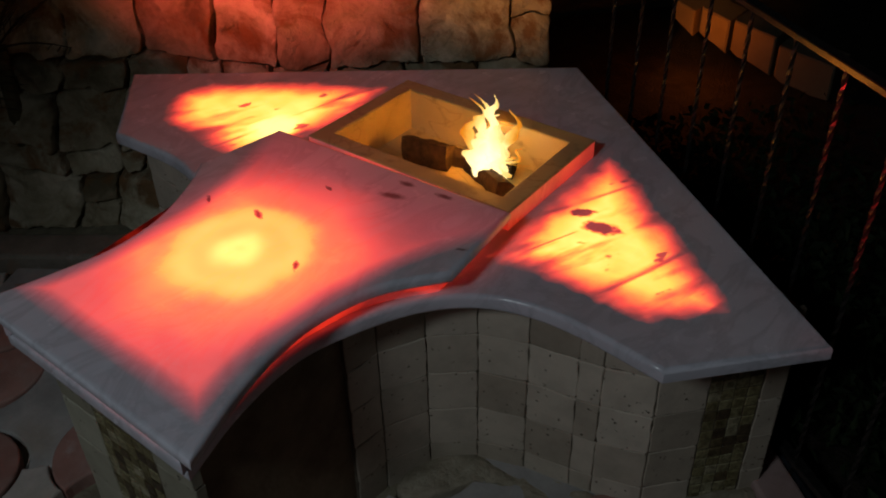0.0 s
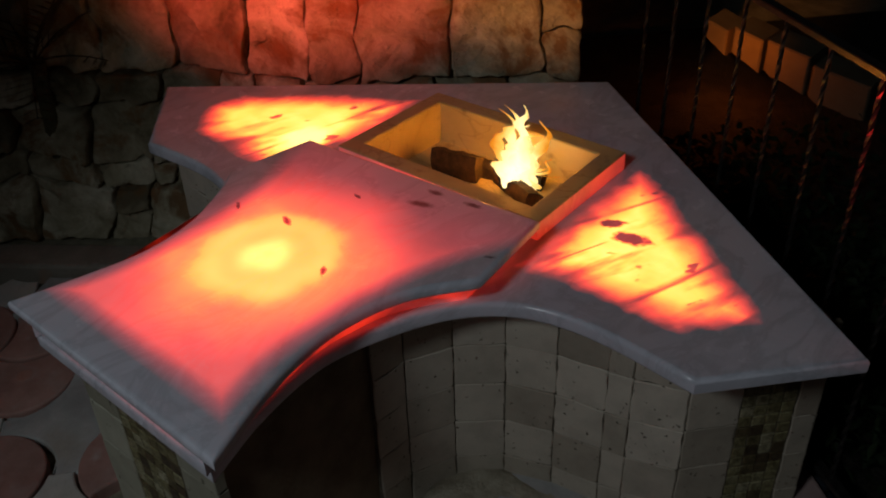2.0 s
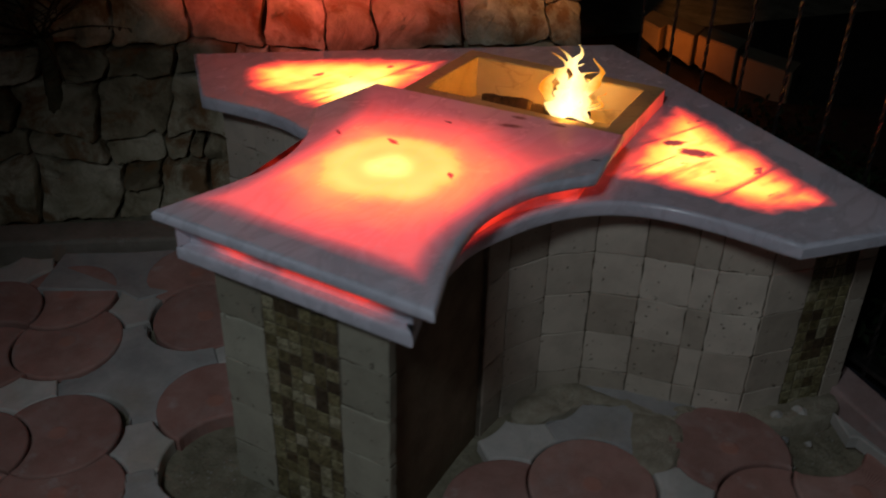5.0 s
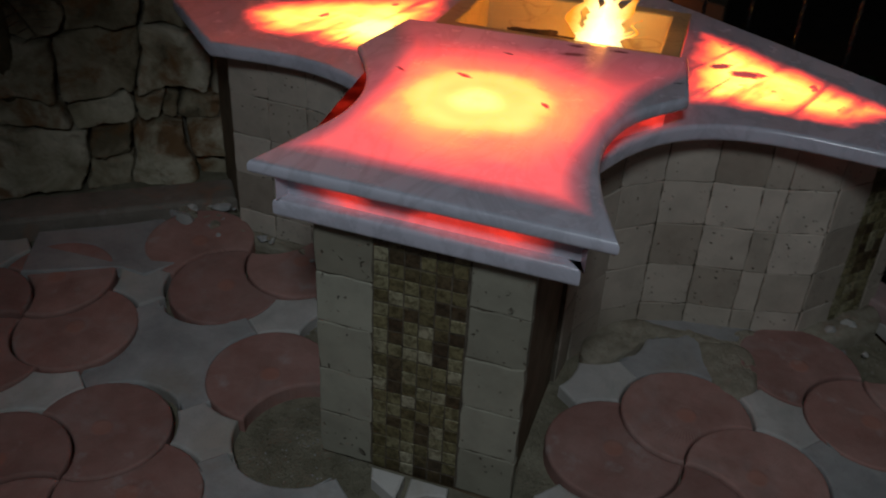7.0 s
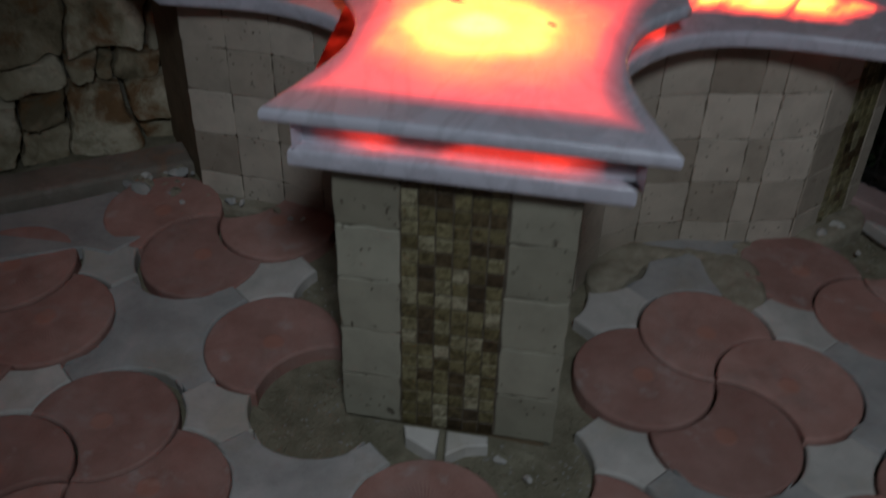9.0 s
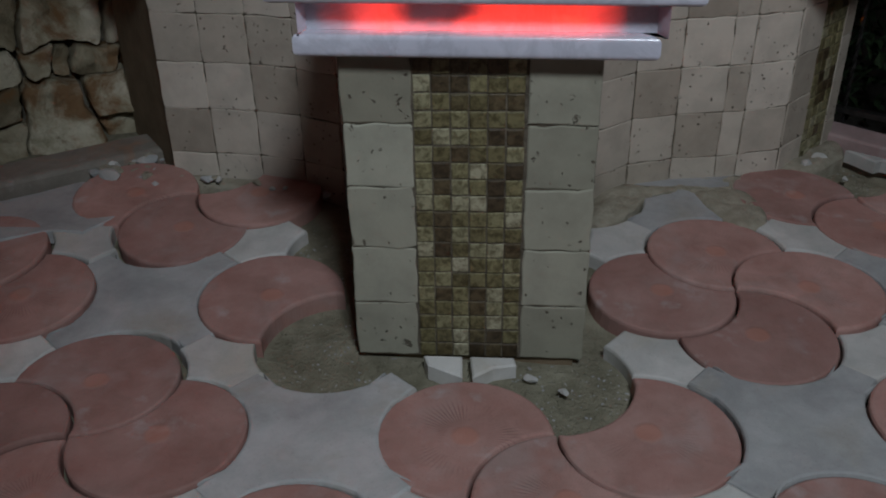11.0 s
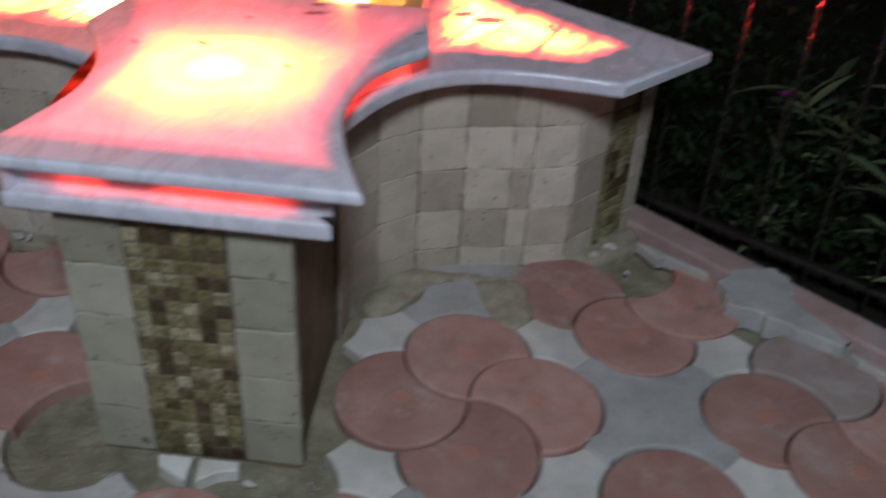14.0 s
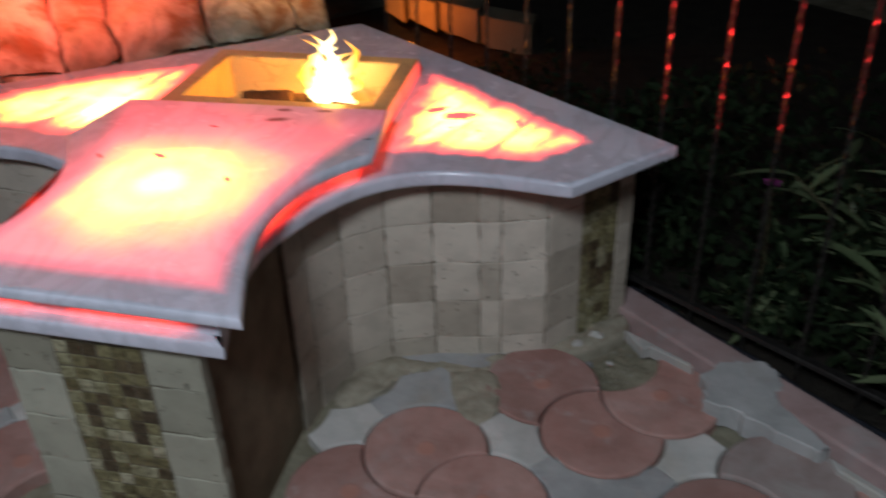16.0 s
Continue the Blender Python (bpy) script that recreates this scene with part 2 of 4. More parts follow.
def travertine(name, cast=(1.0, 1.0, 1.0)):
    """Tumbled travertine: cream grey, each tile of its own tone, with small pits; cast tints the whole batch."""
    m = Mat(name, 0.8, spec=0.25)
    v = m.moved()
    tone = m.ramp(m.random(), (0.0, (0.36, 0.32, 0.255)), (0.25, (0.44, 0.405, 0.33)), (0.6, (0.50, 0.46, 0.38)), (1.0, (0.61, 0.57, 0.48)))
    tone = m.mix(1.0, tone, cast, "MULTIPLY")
    cloud = m.grey(m.noise(16, 5, 0.6, v), 0.3, 0.75, 0.80, 1.10)
    base = m.mix(1.0, tone, m.ramp(cloud, (0.0, (0, 0, 0)), (1.0, (1, 1, 1))), "MULTIPLY")
    wide = m.grey(m.noise(44, 4, 0.6, v, 0.3), 0.67, 0.71)
    ragged = m.math("ADD", m.cells(64, "F1", v), m.math("MULTIPLY", m.math("SUBTRACT", m.noise(170, 3, 0.6, v), 0.5), 0.75))
    small = m.math("MULTIPLY", m.grey(ragged, 0.07, 0.15, 1.0, 0.0), m.grey(m.noise(13, 2, 0.5, v), 0.47, 0.55))
    pit = m.math("MAXIMUM", wide, small)
    base = m.mix(m.math("MULTIPLY", pit, 0.85), base, (0.09, 0.07, 0.05))
    m.colour(base)
    h = m.math("SUBTRACT", m.math("MULTIPLY", m.noise(70, 5, 0.6, v), 0.4), pit)
    m.bump(h, 0.7, 0.003)
    return m.m


def mosaic_stone(name):
    m = Mat(name, 0.45)
    v = m.moved()
    tone = m.ramp(m.random(), (0.0, (0.060, 0.042, 0.024)), (0.14, (0.105, 0.078, 0.042)), (0.24, (0.14, 0.118, 0.058)), (0.6, (0.235, 0.21, 0.112)), (0.85, (0.285, 0.265, 0.165)), (1.0, (0.39, 0.36, 0.26)))
    spots = m.ramp(m.noise(90, 5, 0.65, v, 0.5), (0.37, (0.43, 0.40, 0.32)), (0.58, (1.16, 1.16, 1.10)))
    m.colour(m.mix(1.0, tone, spots, "MULTIPLY"))
    m.bump(m.noise(140, 4, 0.6, v), 0.4, 0.0015)
    return m.m


def concrete(name, lo, hi, stain=None, scale=9.0, stamp=False, wear=0.7):
    """Cast concrete with worn, dusty patches."""
    m = Mat(name, 0.86, spec=0.25)
    v = m.moved()
    base = m.ramp(m.noise(scale, 6, 0.62, v), (0.3, lo), (0.72, hi))
    tone = m.ramp(m.random(), (0.0, (0.78, 0.76, 0.75)), (1.0, (1.10, 1.08, 1.06)))
    base = m.mix(1.0, base, tone, "MULTIPLY")
    if stain:
        base = m.mix(m.grey(m.noise(6.5, 4, 0.6, v, 0.4), 0.55, 0.70, 0.0, wear), base, stain)
        # dried cement splashes with ragged edges, and darker damp blotches
        splash = m.grey(m.noise(17, 5, 0.58, v, 0.15), 0.62, 0.74, 0.0, 0.45)
        base = m.mix(splash, base, (0.47, 0.44, 0.42))
        damp = m.ramp(m.noise(14, 5, 0.66, m.moved(5.0), 0.6), (0.36, (0.90, 0.91, 0.89)), (0.58, (1.04, 1.04, 1.03)))
        base = m.mix(1.0, base, damp, "MULTIPLY")
    fine = m.noise(260, 3, 0.7, v)
    base = m.mix(m.grey(fine, 0.60, 0.75, 0.0, 0.35), base, (0.10, 0.09, 0.085))
    relief = m.math("ADD", m.noise(45, 5, 0.6, v), m.math("MULTIPLY", fine, 0.35))
    if stamp:
        # moulded boss and a fan of fine grooves, half worn away
        sep = m.node("ShaderNodeSeparateXYZ", Vector=m.co)
        x, y = sep.outputs[0], sep.outputs[1]
        r = m.math("SQRT", m.math("ADD", m.math("MULTIPLY", x, x), m.math("MULTIPLY", y, y)))
        fan = m.math("SINE", m.math("MULTIPLY", m.math("ARCTAN2", y, x), 64.0))
        ring = m.math("MULTIPLY", m.grey(r, 0.026, 0.034), m.grey(r, 0.085, 0.058))
        worn = m.math("MULTIPLY", m.grey(m.noise(16, 3, 0.5, v), 0.46, 0.62), m.grey(m.random(), 0.45, 0.75))
        fan = m.math("MULTIPLY", m.math("MULTIPLY", m.grey(fan, 0.2, 0.9), ring), worn)
        base = m.mix(m.math("MULTIPLY", fan, 0.45), base, (0.12, 0.05, 0.04))
        boss = m.grey(r, 0.022, 0.016)
        base = m.mix(m.math("MULTIPLY", boss, 0.42), base, (0.50, 0.20, 0.13))
        relief = m.math("ADD", m.math("SUBTRACT", relief, m.math("MULTIPLY", fan, 0.8)), m.math("MULTIPLY", boss, 0.8))
    m.colour(base)
    m.bump(relief, 0.5, 0.003)
    return m.m


def earth(name):
    m = Mat(name, 0.95, spec=0.15)
    base = m.ramp(m.noise(11, 7, 0.65), (0.3, (0.15, 0.135, 0.09)), (0.7, (0.35, 0.325, 0.235)))
    grit = m.grey(m.cells(150), 0.0, 0.28, 1.0, 0.0)
    base = m.mix(m.math("MULTIPLY", m.grey(m.noise(35, 3), 0.5, 0.65), grit), base, (0.46, 0.44, 0.38))
    m.colour(base).bump(m.math("ADD", m.noise(40, 7, 0.7), m.math("MULTIPLY", grit, 0.4)), 0.9, 0.012)
    return m.m


def rock(name):
    """Rough pale limestone with rusty brown faces."""
    m = Mat(name, 0.88, spec=0.2)
    v = m.moved(3.0)
    base = m.ramp(m.noise(6, 7, 0.62, v, 0.5), (0.34, (0.19, 0.16, 0.10)), (0.48, (0.43, 0.385, 0.27)), (0.66, (0.70, 0.65, 0.51)))
    tone = m.ramp(m.random(), (0.0, (0.70, 0.66, 0.60)), (0.55, (0.95, 0.93, 0.90)), (1.0, (1.12, 1.12, 1.10)))
    base = m.mix(1.0, base, tone, "MULTIPLY")
    rust = m.grey(m.noise(5.5, 6, 0.66, v, 0.6), 0.50, 0.60, 0.0, 0.85)
    base = m.mix(rust, base, (0.23, 0.115, 0.045))
    base = m.mix(m.grey(m.noise(38, 5, 0.7, v), 0.60, 0.72, 0.0, 0.35), base, (0.13, 0.10, 0.07))
    m.colour(base).bump(m.math("ADD", m.noise(9, 8, 0.68, v), m.math("MULTIPLY", m.noise(60, 5, 0.7, v), 0.35)), 1.0, 0.026)
    return m.m


def plain(name, lo, hi, scale=14.0, rough=0.85, metal=0.0, relief=0.4, depth=0.004):
    m = Mat(name, rough, metal, 0.25)
    m.colour(m.ramp(m.noise(scale, 6, 0.62), (0.3, lo), (0.7, hi)))
    m.bump(m.noise(scale * 5, 5, 0.65), relief, depth)
    return m.m


def leaf_green(name, lo, hi, rough=0.45, spec=0.4):
    m = Mat(name, rough, spec=spec)
    t = m.random()
    n = m.t.nodes.new("ShaderNodeNewGeometry").outputs["Random Per Island"]
    m.colour(m.ramp(m.math("FRACT", m.math("ADD", t, n)), (0.0, lo), (1.0, hi)))
    m.bump(m.noise(60, 3), 0.2, 0.002)
    return m.m


def fire(name):
    m = Mat(name, 1.0, spec=0.0)
    sep = m.node("ShaderNodeSeparateXYZ", Vector=m.co)
    n = m.math("MULTIPLY", m.math("SUBTRACT", m.noise(26, 3), 0.5), 0.10)
    side = m.math("MULTIPLY", m.math("ABSOLUTE", m.math("SUBTRACT", sep.outputs[0], 0.02)), 2.6)
    h = m.math("ADD", m.math("ADD", m.math("MULTIPLY", sep.outputs[2], 0.75), side), n)
    m.colour((0.02, 0.01, 0.0))
    m.glow(m.ramp(m.grey(h, 0.04, 0.26), (0.0, (1.0, 0.84, 0.46)), (0.5, (1.0, 0.74, 0.30)), (0.75, (1.0, 0.52, 0.10)), (1.0, (1.0, 0.33, 0.025))), m.grey(h, 0.04, 0.26, 2.0, 0.75))
    return m.m


M_MARBLE = marble_plain("white_marble")
M_BOWL = bowl_stone("cream_bowl_stone")
M_WINGS = marble_glow_wings("glow_painted_marble_wings")
M_TOP = marble_glow_top("glow_painted_marble_top")
M_RED = marble_red_band("red_glow_marble", 0.0, 0.205)
M_REDBOX = marble_red_band("red_glow_marble_side", 0.25, 0.10, True)
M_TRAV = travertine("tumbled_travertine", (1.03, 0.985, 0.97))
# the pillar front's tiles: the same stone, darker and greener
M_TRAV_DARK = travertine("darker_travertine", (0.74, 0.77, 0.72))
M_MOSAIC = mosaic_stone("brown_mosaic_stone")
M_RED_PAVER = concrete("red_concrete", (0.345, 0.180, 0.152), (0.465, 0.292, 0.257), (0.40, 0.345, 0.325), stamp=True, wear=0.4)
M_DUSTY = concrete("cement_stained_concrete", (0.27, 0.20, 0.185), (0.36, 0.31, 0.295), (0.40, 0.39, 0.36))
M_GREY_PAVER = concrete("grey_concrete", (0.33, 0.335, 0.335), (0.49, 0.495, 0.49), (0.36, 0.33, 0.28))
M_PALE_PAVER = concrete("pale_concrete", (0.47, 0.465, 0.445), (0.63, 0.62, 0.59), (0.48, 0.44, 0.37))
M_LEDGE = concrete("worn_grey_concrete", (0.23, 0.20, 0.165), (0.38, 0.35, 0.30), (0.36, 0.19, 0.115))
M_KERB = concrete("pink_concrete", (0.36, 0.25, 0.24), (0.48, 0.36, 0.35), (0.40, 0.36, 0.35))
M_EARTH = earth("gritty_earth")
M_ROCK = rock("rough_limestone")
M_MORTAR = plain("dark_mortar", (0.08, 0.070, 0.052), (0.19, 0.17, 0.13), 20)
M_RENDER = plain("brown_render", (0.15, 0.108, 0.066), (0.25, 0.188, 0.122), 12)
M_GROUT = plain("sand_mortar", (0.27, 0.24, 0.175), (0.44, 0.40, 0.31), 26, depth=0.008, relief=0.8)
# joint mortar: the shadow between the tiles is put into its dark colour
M_JOINT = plain("shaded_joint_mortar", (0.075, 0.062, 0.045), (0.20, 0.17, 0.125), 30, depth=0.006, relief=0.8)
M_SOIL = plain("dark_soil", (0.012, 0.010, 0.007), (0.035, 0.028, 0.02), 16, depth=0.02, relief=0.9)
M_IRON = plain("dark_iron", (0.03, 0.028, 0.026), (0.07, 0.065, 0.06), 60, 0.30, 0.7, 0.2, 0.001)
M_LEAF = leaf_green("oleander_leaf", (0.052, 0.078, 0.034), (0.138, 0.168, 0.088))
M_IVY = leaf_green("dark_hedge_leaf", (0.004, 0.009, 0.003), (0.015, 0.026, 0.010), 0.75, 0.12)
M_PALM = leaf_green("palm_leaf", (0.012, 0.012, 0.006), (0.045, 0.035, 0.016))
M_BLOOM = plain("magenta_petal", (0.16, 0.02, 0.11), (0.26, 0.04, 0.18), 60, 0.6)
M_STEM = plain("plant_stem", (0.06, 0.05, 0.025), (0.13, 0.11, 0.06), 30)
M_CHAR = plain("charred_wood", (0.012, 0.010, 0.008), (0.085, 0.05, 0.03), 40, relief=0.9, depth=0.006)
M_FIRE = fire("flame")
M_PIPE = plain("black_plastic", (0.010, 0.011, 0.014), (0.025, 0.028, 0.036), 25, 0.35)
M_CREAM = plain("far_wall_plaster", (0.10, 0.08, 0.05), (0.18, 0.15, 0.10), 4)


# ---- mesh helpers ----
def part(name, bm, material, parent=None, label=""):
    me = bpy.data.meshes.new(name)
    bmesh.ops.recalc_face_normals(bm, faces=bm.faces)
    bm.to_mesh(me)
    bm.free()
    me.materials.append(material)
    ob = new(name, me)
    ob.parent = parent
    return tagged(ob, label=label) if label else ob


def piece(name, me, parent, m):
    ob = new(name, me)
    ob.parent = parent
    ob.matrix_basis = m
    return ob


def thing(name, label, category, group="", kind="", at=(0, 0, 0)):
    ob = new(name)
    ob.location = at
    return tagged(ob, label, category, group, kind)


def smooth(ob, angle=40):
    for p in ob.data.polygons:
        p.use_smooth = True
    ob.data.set_sharp_from_angle(angle=radians(angle))
    return ob


def flat_top(ob):
    """Rounded rim, but level faces that keep their own normals."""
    smooth(ob, 50)
    me = ob.data
    level = {}
    for p in me.polygons:
        for e in p.edge_keys:
            level.setdefault(e, set()).add(abs(p.normal.z) > 0.9999)
    flags = [len(level.get(tuple(sorted(e.vertices)), ())) == 2 for e in me.edges]
    for e, f in zip(me.edges, flags):
        if f:
            e.use_edge_sharp = True
    return ob


def offset(poly, d):
    """The outline moved inwards by d (counter-clockwise outlines)."""
    out = []
    n = len(poly)
    for i in range(n):
        a, b, c = Vector(poly[i - 1]), Vector(poly[i]), Vector(poly[(i + 1) % n])
        e0, e1 = (b - a).normalized(), (c - b).normalized()
        n0, n1 = Vector((-e0.y, e0.x)), Vector((-e1.y, e1.x))
        s = n0 + n1
        s = s / max(s.length_squared, 0.3) * 2
        out.append(tuple(b + s * d))
    return out


def area2(poly):
    return sum(poly[i - 1][0] * poly[i][1] - poly[i][0] * poly[i - 1][1] for i in range(len(poly)))


def prism(poly, rings, bm=None):
    """A solid from an outline: rings are (z, inset) from the bottom to the top."""
    bm = bm or bmesh.new()
    if area2(poly) < 0:
        poly = poly[::-1]
    loops = [[bm.verts.new((x, y, z)) for x, y in offset(poly, d)] for z, d in rings]
    n = len(poly)
    for lo, hi in zip(loops, loops[1:]):
        for i in range(n):
            bm.faces.new((lo[i], lo[(i + 1) % n], hi[(i + 1) % n], hi[i]))
    ends = [bm.faces.new(loops[0][::-1]), bm.faces.new(loops[-1])]
    for f in ends:
        f.normal_update()
    bmesh.ops.triangulate(bm, faces=ends, ngon_method="EAR_CLIP")
    return bm


def bullnose(z0, z1, r=0.009):
    h = (z1 - z0) / 2
    r = min(r, h)
    arc = [(r * (1 - math.cos(math.pi / 2 * k / 5)), r * (1 - math.sin(math.pi / 2 * k / 5))) for k in range(6)]
    return [(z0 + a, b) for a, b in arc] + [(z1 - a, b) for a, b in arc[::-1]]


def box(x0, x1, y0, y1, z0, z1, bevel=0.0, bm=None):
    poly = [(x0, y0), (x1, y0), (x1, y1), (x0, y1)]
    rings = [(z0, 0), (z1, 0)] if not bevel else [(z0, bevel), (z0 + bevel, 0), (z1 - bevel, 0), (z1, bevel)]
    return prism(poly, rings, bm)


def curve(points, steps=8):
    """Catmull-Rom line through the points."""
    p = [Vector(q) for q in points]
    p = [p[0] * 2 - p[1]] + p + [p[-1] * 2 - p[-2]]
    out = []
    for i in range(1, len(p) - 2):
        for k in range(steps):
            t = k / steps
            a, b, c, d = p[i - 1:i + 3]
            out.append(tuple(0.5 * ((2 * b) + (c - a) * t + (2 * a - 5 * b + 4 * c - d) * t * t + (3 * b - a - 3 * c + d) * t ** 3)))
    return out + [tuple(p[-2])]


def tube(path, radii, sides=8, bm=None):
    bm = bm or bmesh.new()
    rings = []
    for i, p in enumerate(path):
        p = Vector(p)
        d = (Vector(path[min(i + 1, len(path) - 1)]) - Vector(path[max(i - 1, 0)])).normalized()
        q = d.to_track_quat("Z", "Y")
        r = radii[i] if isinstance(radii, (list, tuple)) else radii
        rings.append([bm.verts.new(p + q @ Vector((math.cos(a) * r, math.sin(a) * r, 0))) for a in (2 * math.pi * k / sides for k in range(sides))])
    for a, b in zip(rings, rings[1:]):
        for k in range(sides):
            bm.faces.new((a[k], a[(k + 1) % sides], b[(k + 1) % sides], b[k]))
    bm.faces.new(rings[0][::-1])
    bm.faces.new(rings[-1])
    return bm


rnd = random.Random(11)


def ground_z(x, y):
    """The yard rises a little towards the stone wall."""
    return 0.02 + max(0.0, min(y, 1.2)) * (0.05 + 0.05 * max(-1.0, min(1.0, -x)))


# ---- ground ----
def kerb_line(s, off):
    """Along the kerb of the planting bed: s from the table's end, off towards the bed."""
    d, n = Vector((0.775, -0.632)), Vector((0.632, 0.775))
    p = Vector((0.774, 0.882)) + d * s + n * off
    return p.x, p.y


def build_ground():
    bm = bmesh.new()
    n = 70
    xs = [-2.2 + 4.4 * i / n for i in range(n + 1)]
    ys = [-1.8 + 4.4 * i / n for i in range(n + 1)]
    xs, ys = [-60, -12, -4] + xs + [4, 12, 60], [-60, -12, -4] + ys + [4.4, 12, 60]
    grid = []
    for x in xs:
        row = []
        for y in ys:
            bed = (x - 0.85) * 0.632 + (y - 0.98) * 0.775
            z = ground_z(x, y) - 0.034 + 0.006 * noise.noise((x * 9, y * 9, 0))
            if bed > 0:
                z = -0.045 + 0.02 * noise.noise((x * 5, y * 5, 3))
            row.append(bm.verts.new((x, y, z)))
        grid.append(row)
    for i in range(len(xs) - 1):
        for j in range(len(ys) - 1):
            bm.faces.new((grid[i][j], grid[i + 1][j], grid[i + 1][j + 1], grid[i][j + 1]))
    g = part("ground", bm, M_EARTH)
    smooth(g, 60)
    tagged(g, "bare gritty brown earth under and round the paving", "ground", kind="structure")
    # planting bed
    poly = [kerb_line(-2.6, 0.10), kerb_line(2.2, 0.10), kerb_line(2.2, 2.6), kerb_line(-2.6, 2.6)]
    b = part("planting_bed_soil", prism(poly, [(-0.09, 0), (-0.012, 0.01)]), M_SOIL)
    tagged(b, "dark loose soil of the planting bed behind the kerb", "soil", kind="structure")


build_ground()


def build_kerb():
    k = thing("kerb", "pink concrete kerb with worn edges along the planting bed", "kerb", kind="structure")
    s = -1.3
    for length in (0.50, 0.50, 0.655, 0.60, 0.60):
        p = [kerb_line(s + 0.002, 0), kerb_line(s + length - 0.002, 0), kerb_line(s + length - 0.002, 0.085), kerb_line(s + 0.002, 0.085)]
        z = 0.048 + rnd.uniform(-0.003, 0.003)
        part("kerb_stone", prism(p, [(-0.06, 0), (z - 0.006, 0), (z - 0.0015, 0.002), (z, 0.007)]), M_KERB, k)
        s += length
    path = [(*kerb_line(-0.05 + 0.1 * i, 0.100), 0.030 + 0.006 * math.sin(i * 2.1)) for i in range(20)]
    pipe = part("drip_pipe", tube(path, 0.010, 8), M_PIPE)
    smooth(pipe)
    tagged(pipe, "thin black plastic water pipe along the kerb", "pipe")
    # low ledge at the foot of the stone wall
    k2 = thing("wall_ledge", "low worn concrete ledge at the foot of the stone wall", "ledge", kind="structure")
    a, b = Vector((-0.735, 0.625)), Vector((-1.40, 0.115))
    d = (b - a).normalized()
    nn = Vector((-d.y, d.x)) * -1
    q = a
    for length in (0.88,):
        e = q + d * (length - 0.004)
        p = [tuple(q), tuple(e), tuple(e + nn * 0.11), tuple(q + nn * 0.11)]
        part("ledge_stone", prism(p, [(0.0, 0), (0.070, 0), (0.077, 0.003), (0.080, 0.010)]), M_LEDGE, k2)
        q = q + d * length
    return k


build_kerb()


# ---- fire table ----
table = thing("fire_table", "tiled masonry fire table with painted-glow white marble slabs", "fire table")

WING_R = curve([(0.248, -0.030), (0.205, 0.10), (0.188, 0.24), (0.218, 0.36), (0.265, 0.458), (0.330, 0.526), (0.412, 0.563), (0.520, 0.574), (0.682, 0.562)], 6)
WING_L = curve([(-0.232, -0.034), (-0.205, 0.10), (-0.192, 0.22), (-0.222, 0.33), (-0.275, 0.405), (-0.335, 0.455), (-0.42, 0.490), (-0.52, 0.502), (-0.683, 0.490)], 6)
LOWER = WING_L[::-1] + WING_R + [(0.869, 0.780), (-0.026, 1.428), (-0.920, 0.706)]

UP_R = curve([(0.296, -0.048), (0.247, 0.078), (0.221, 0.180), (0.216, 0.275), (0.242, 0.385), (0.314, 0.490)], 6)
UP_L = curve([(-0.262, -0.050), (-0.232, 0.070), (-0.212, 0.180), (-0.227, 0.290), (-0.276, 0.395), (-0.322, 0.462)], 6)
UPPER = UP_L[::-1] + UP_R + [(0.284, 0.700), (-0.296, 0.657)]

# outer face of the cladding
BASE_R = [(0.172, 0.355), (0.182, 0.445), (0.226, 0.534), (0.308, 0.600), (0.405, 0.632), (0.520, 0.656), (0.626, 0.694)]
BASE_L = [(-0.196, 0.345), (-0.222, 0.408), (-0.275, 0.468), (-0.352, 0.512), (-0.455, 0.538), (-0.570, 0.548), (-0.682, 0.552)]
END_R, END_L = (0.792, 0.892), (-0.872, 0.765)


def build_table():
    t = 0.012
    outer = [(0.178, 0.001)] + curve(BASE_R, 5) + [END_R, (-0.02, 1.35), END_L] + curve(BASE_L, 5)[::-1] + [(-0.178, 0.001)]
    if area2(outer) < 0:
        outer = outer[::-1]
    core = part("base", prism(offset(outer, t), [(-0.05, 0), (0.504, 0)]), M_RENDER, table, "brown rendered masonry base under the slabs")
    low = part("lower_slab", prism(LOWER, bullnose(0.505, 0.538)), M_WINGS, table, "white marble slab with red-yellow backlight painted into its wing fields")
    flat_top(low)
    up = part("raised_slab", prism(UPPER, bullnose(0.580, 0.604)), M_TOP, table, "white marble slab with a yellow and red lamp glow painted in")
    flat_top(up)
    # upright strips between the slabs
    inner = offset(UPPER if area2(UPPER) > 0 else UPPER[::-1], 0.036)
    part("riser", prism(inner, [(0.5385, 0), (0.5795, 0)]), M_RED, table, "marble riser with red backlight painted in")
    return core


core = build_table()


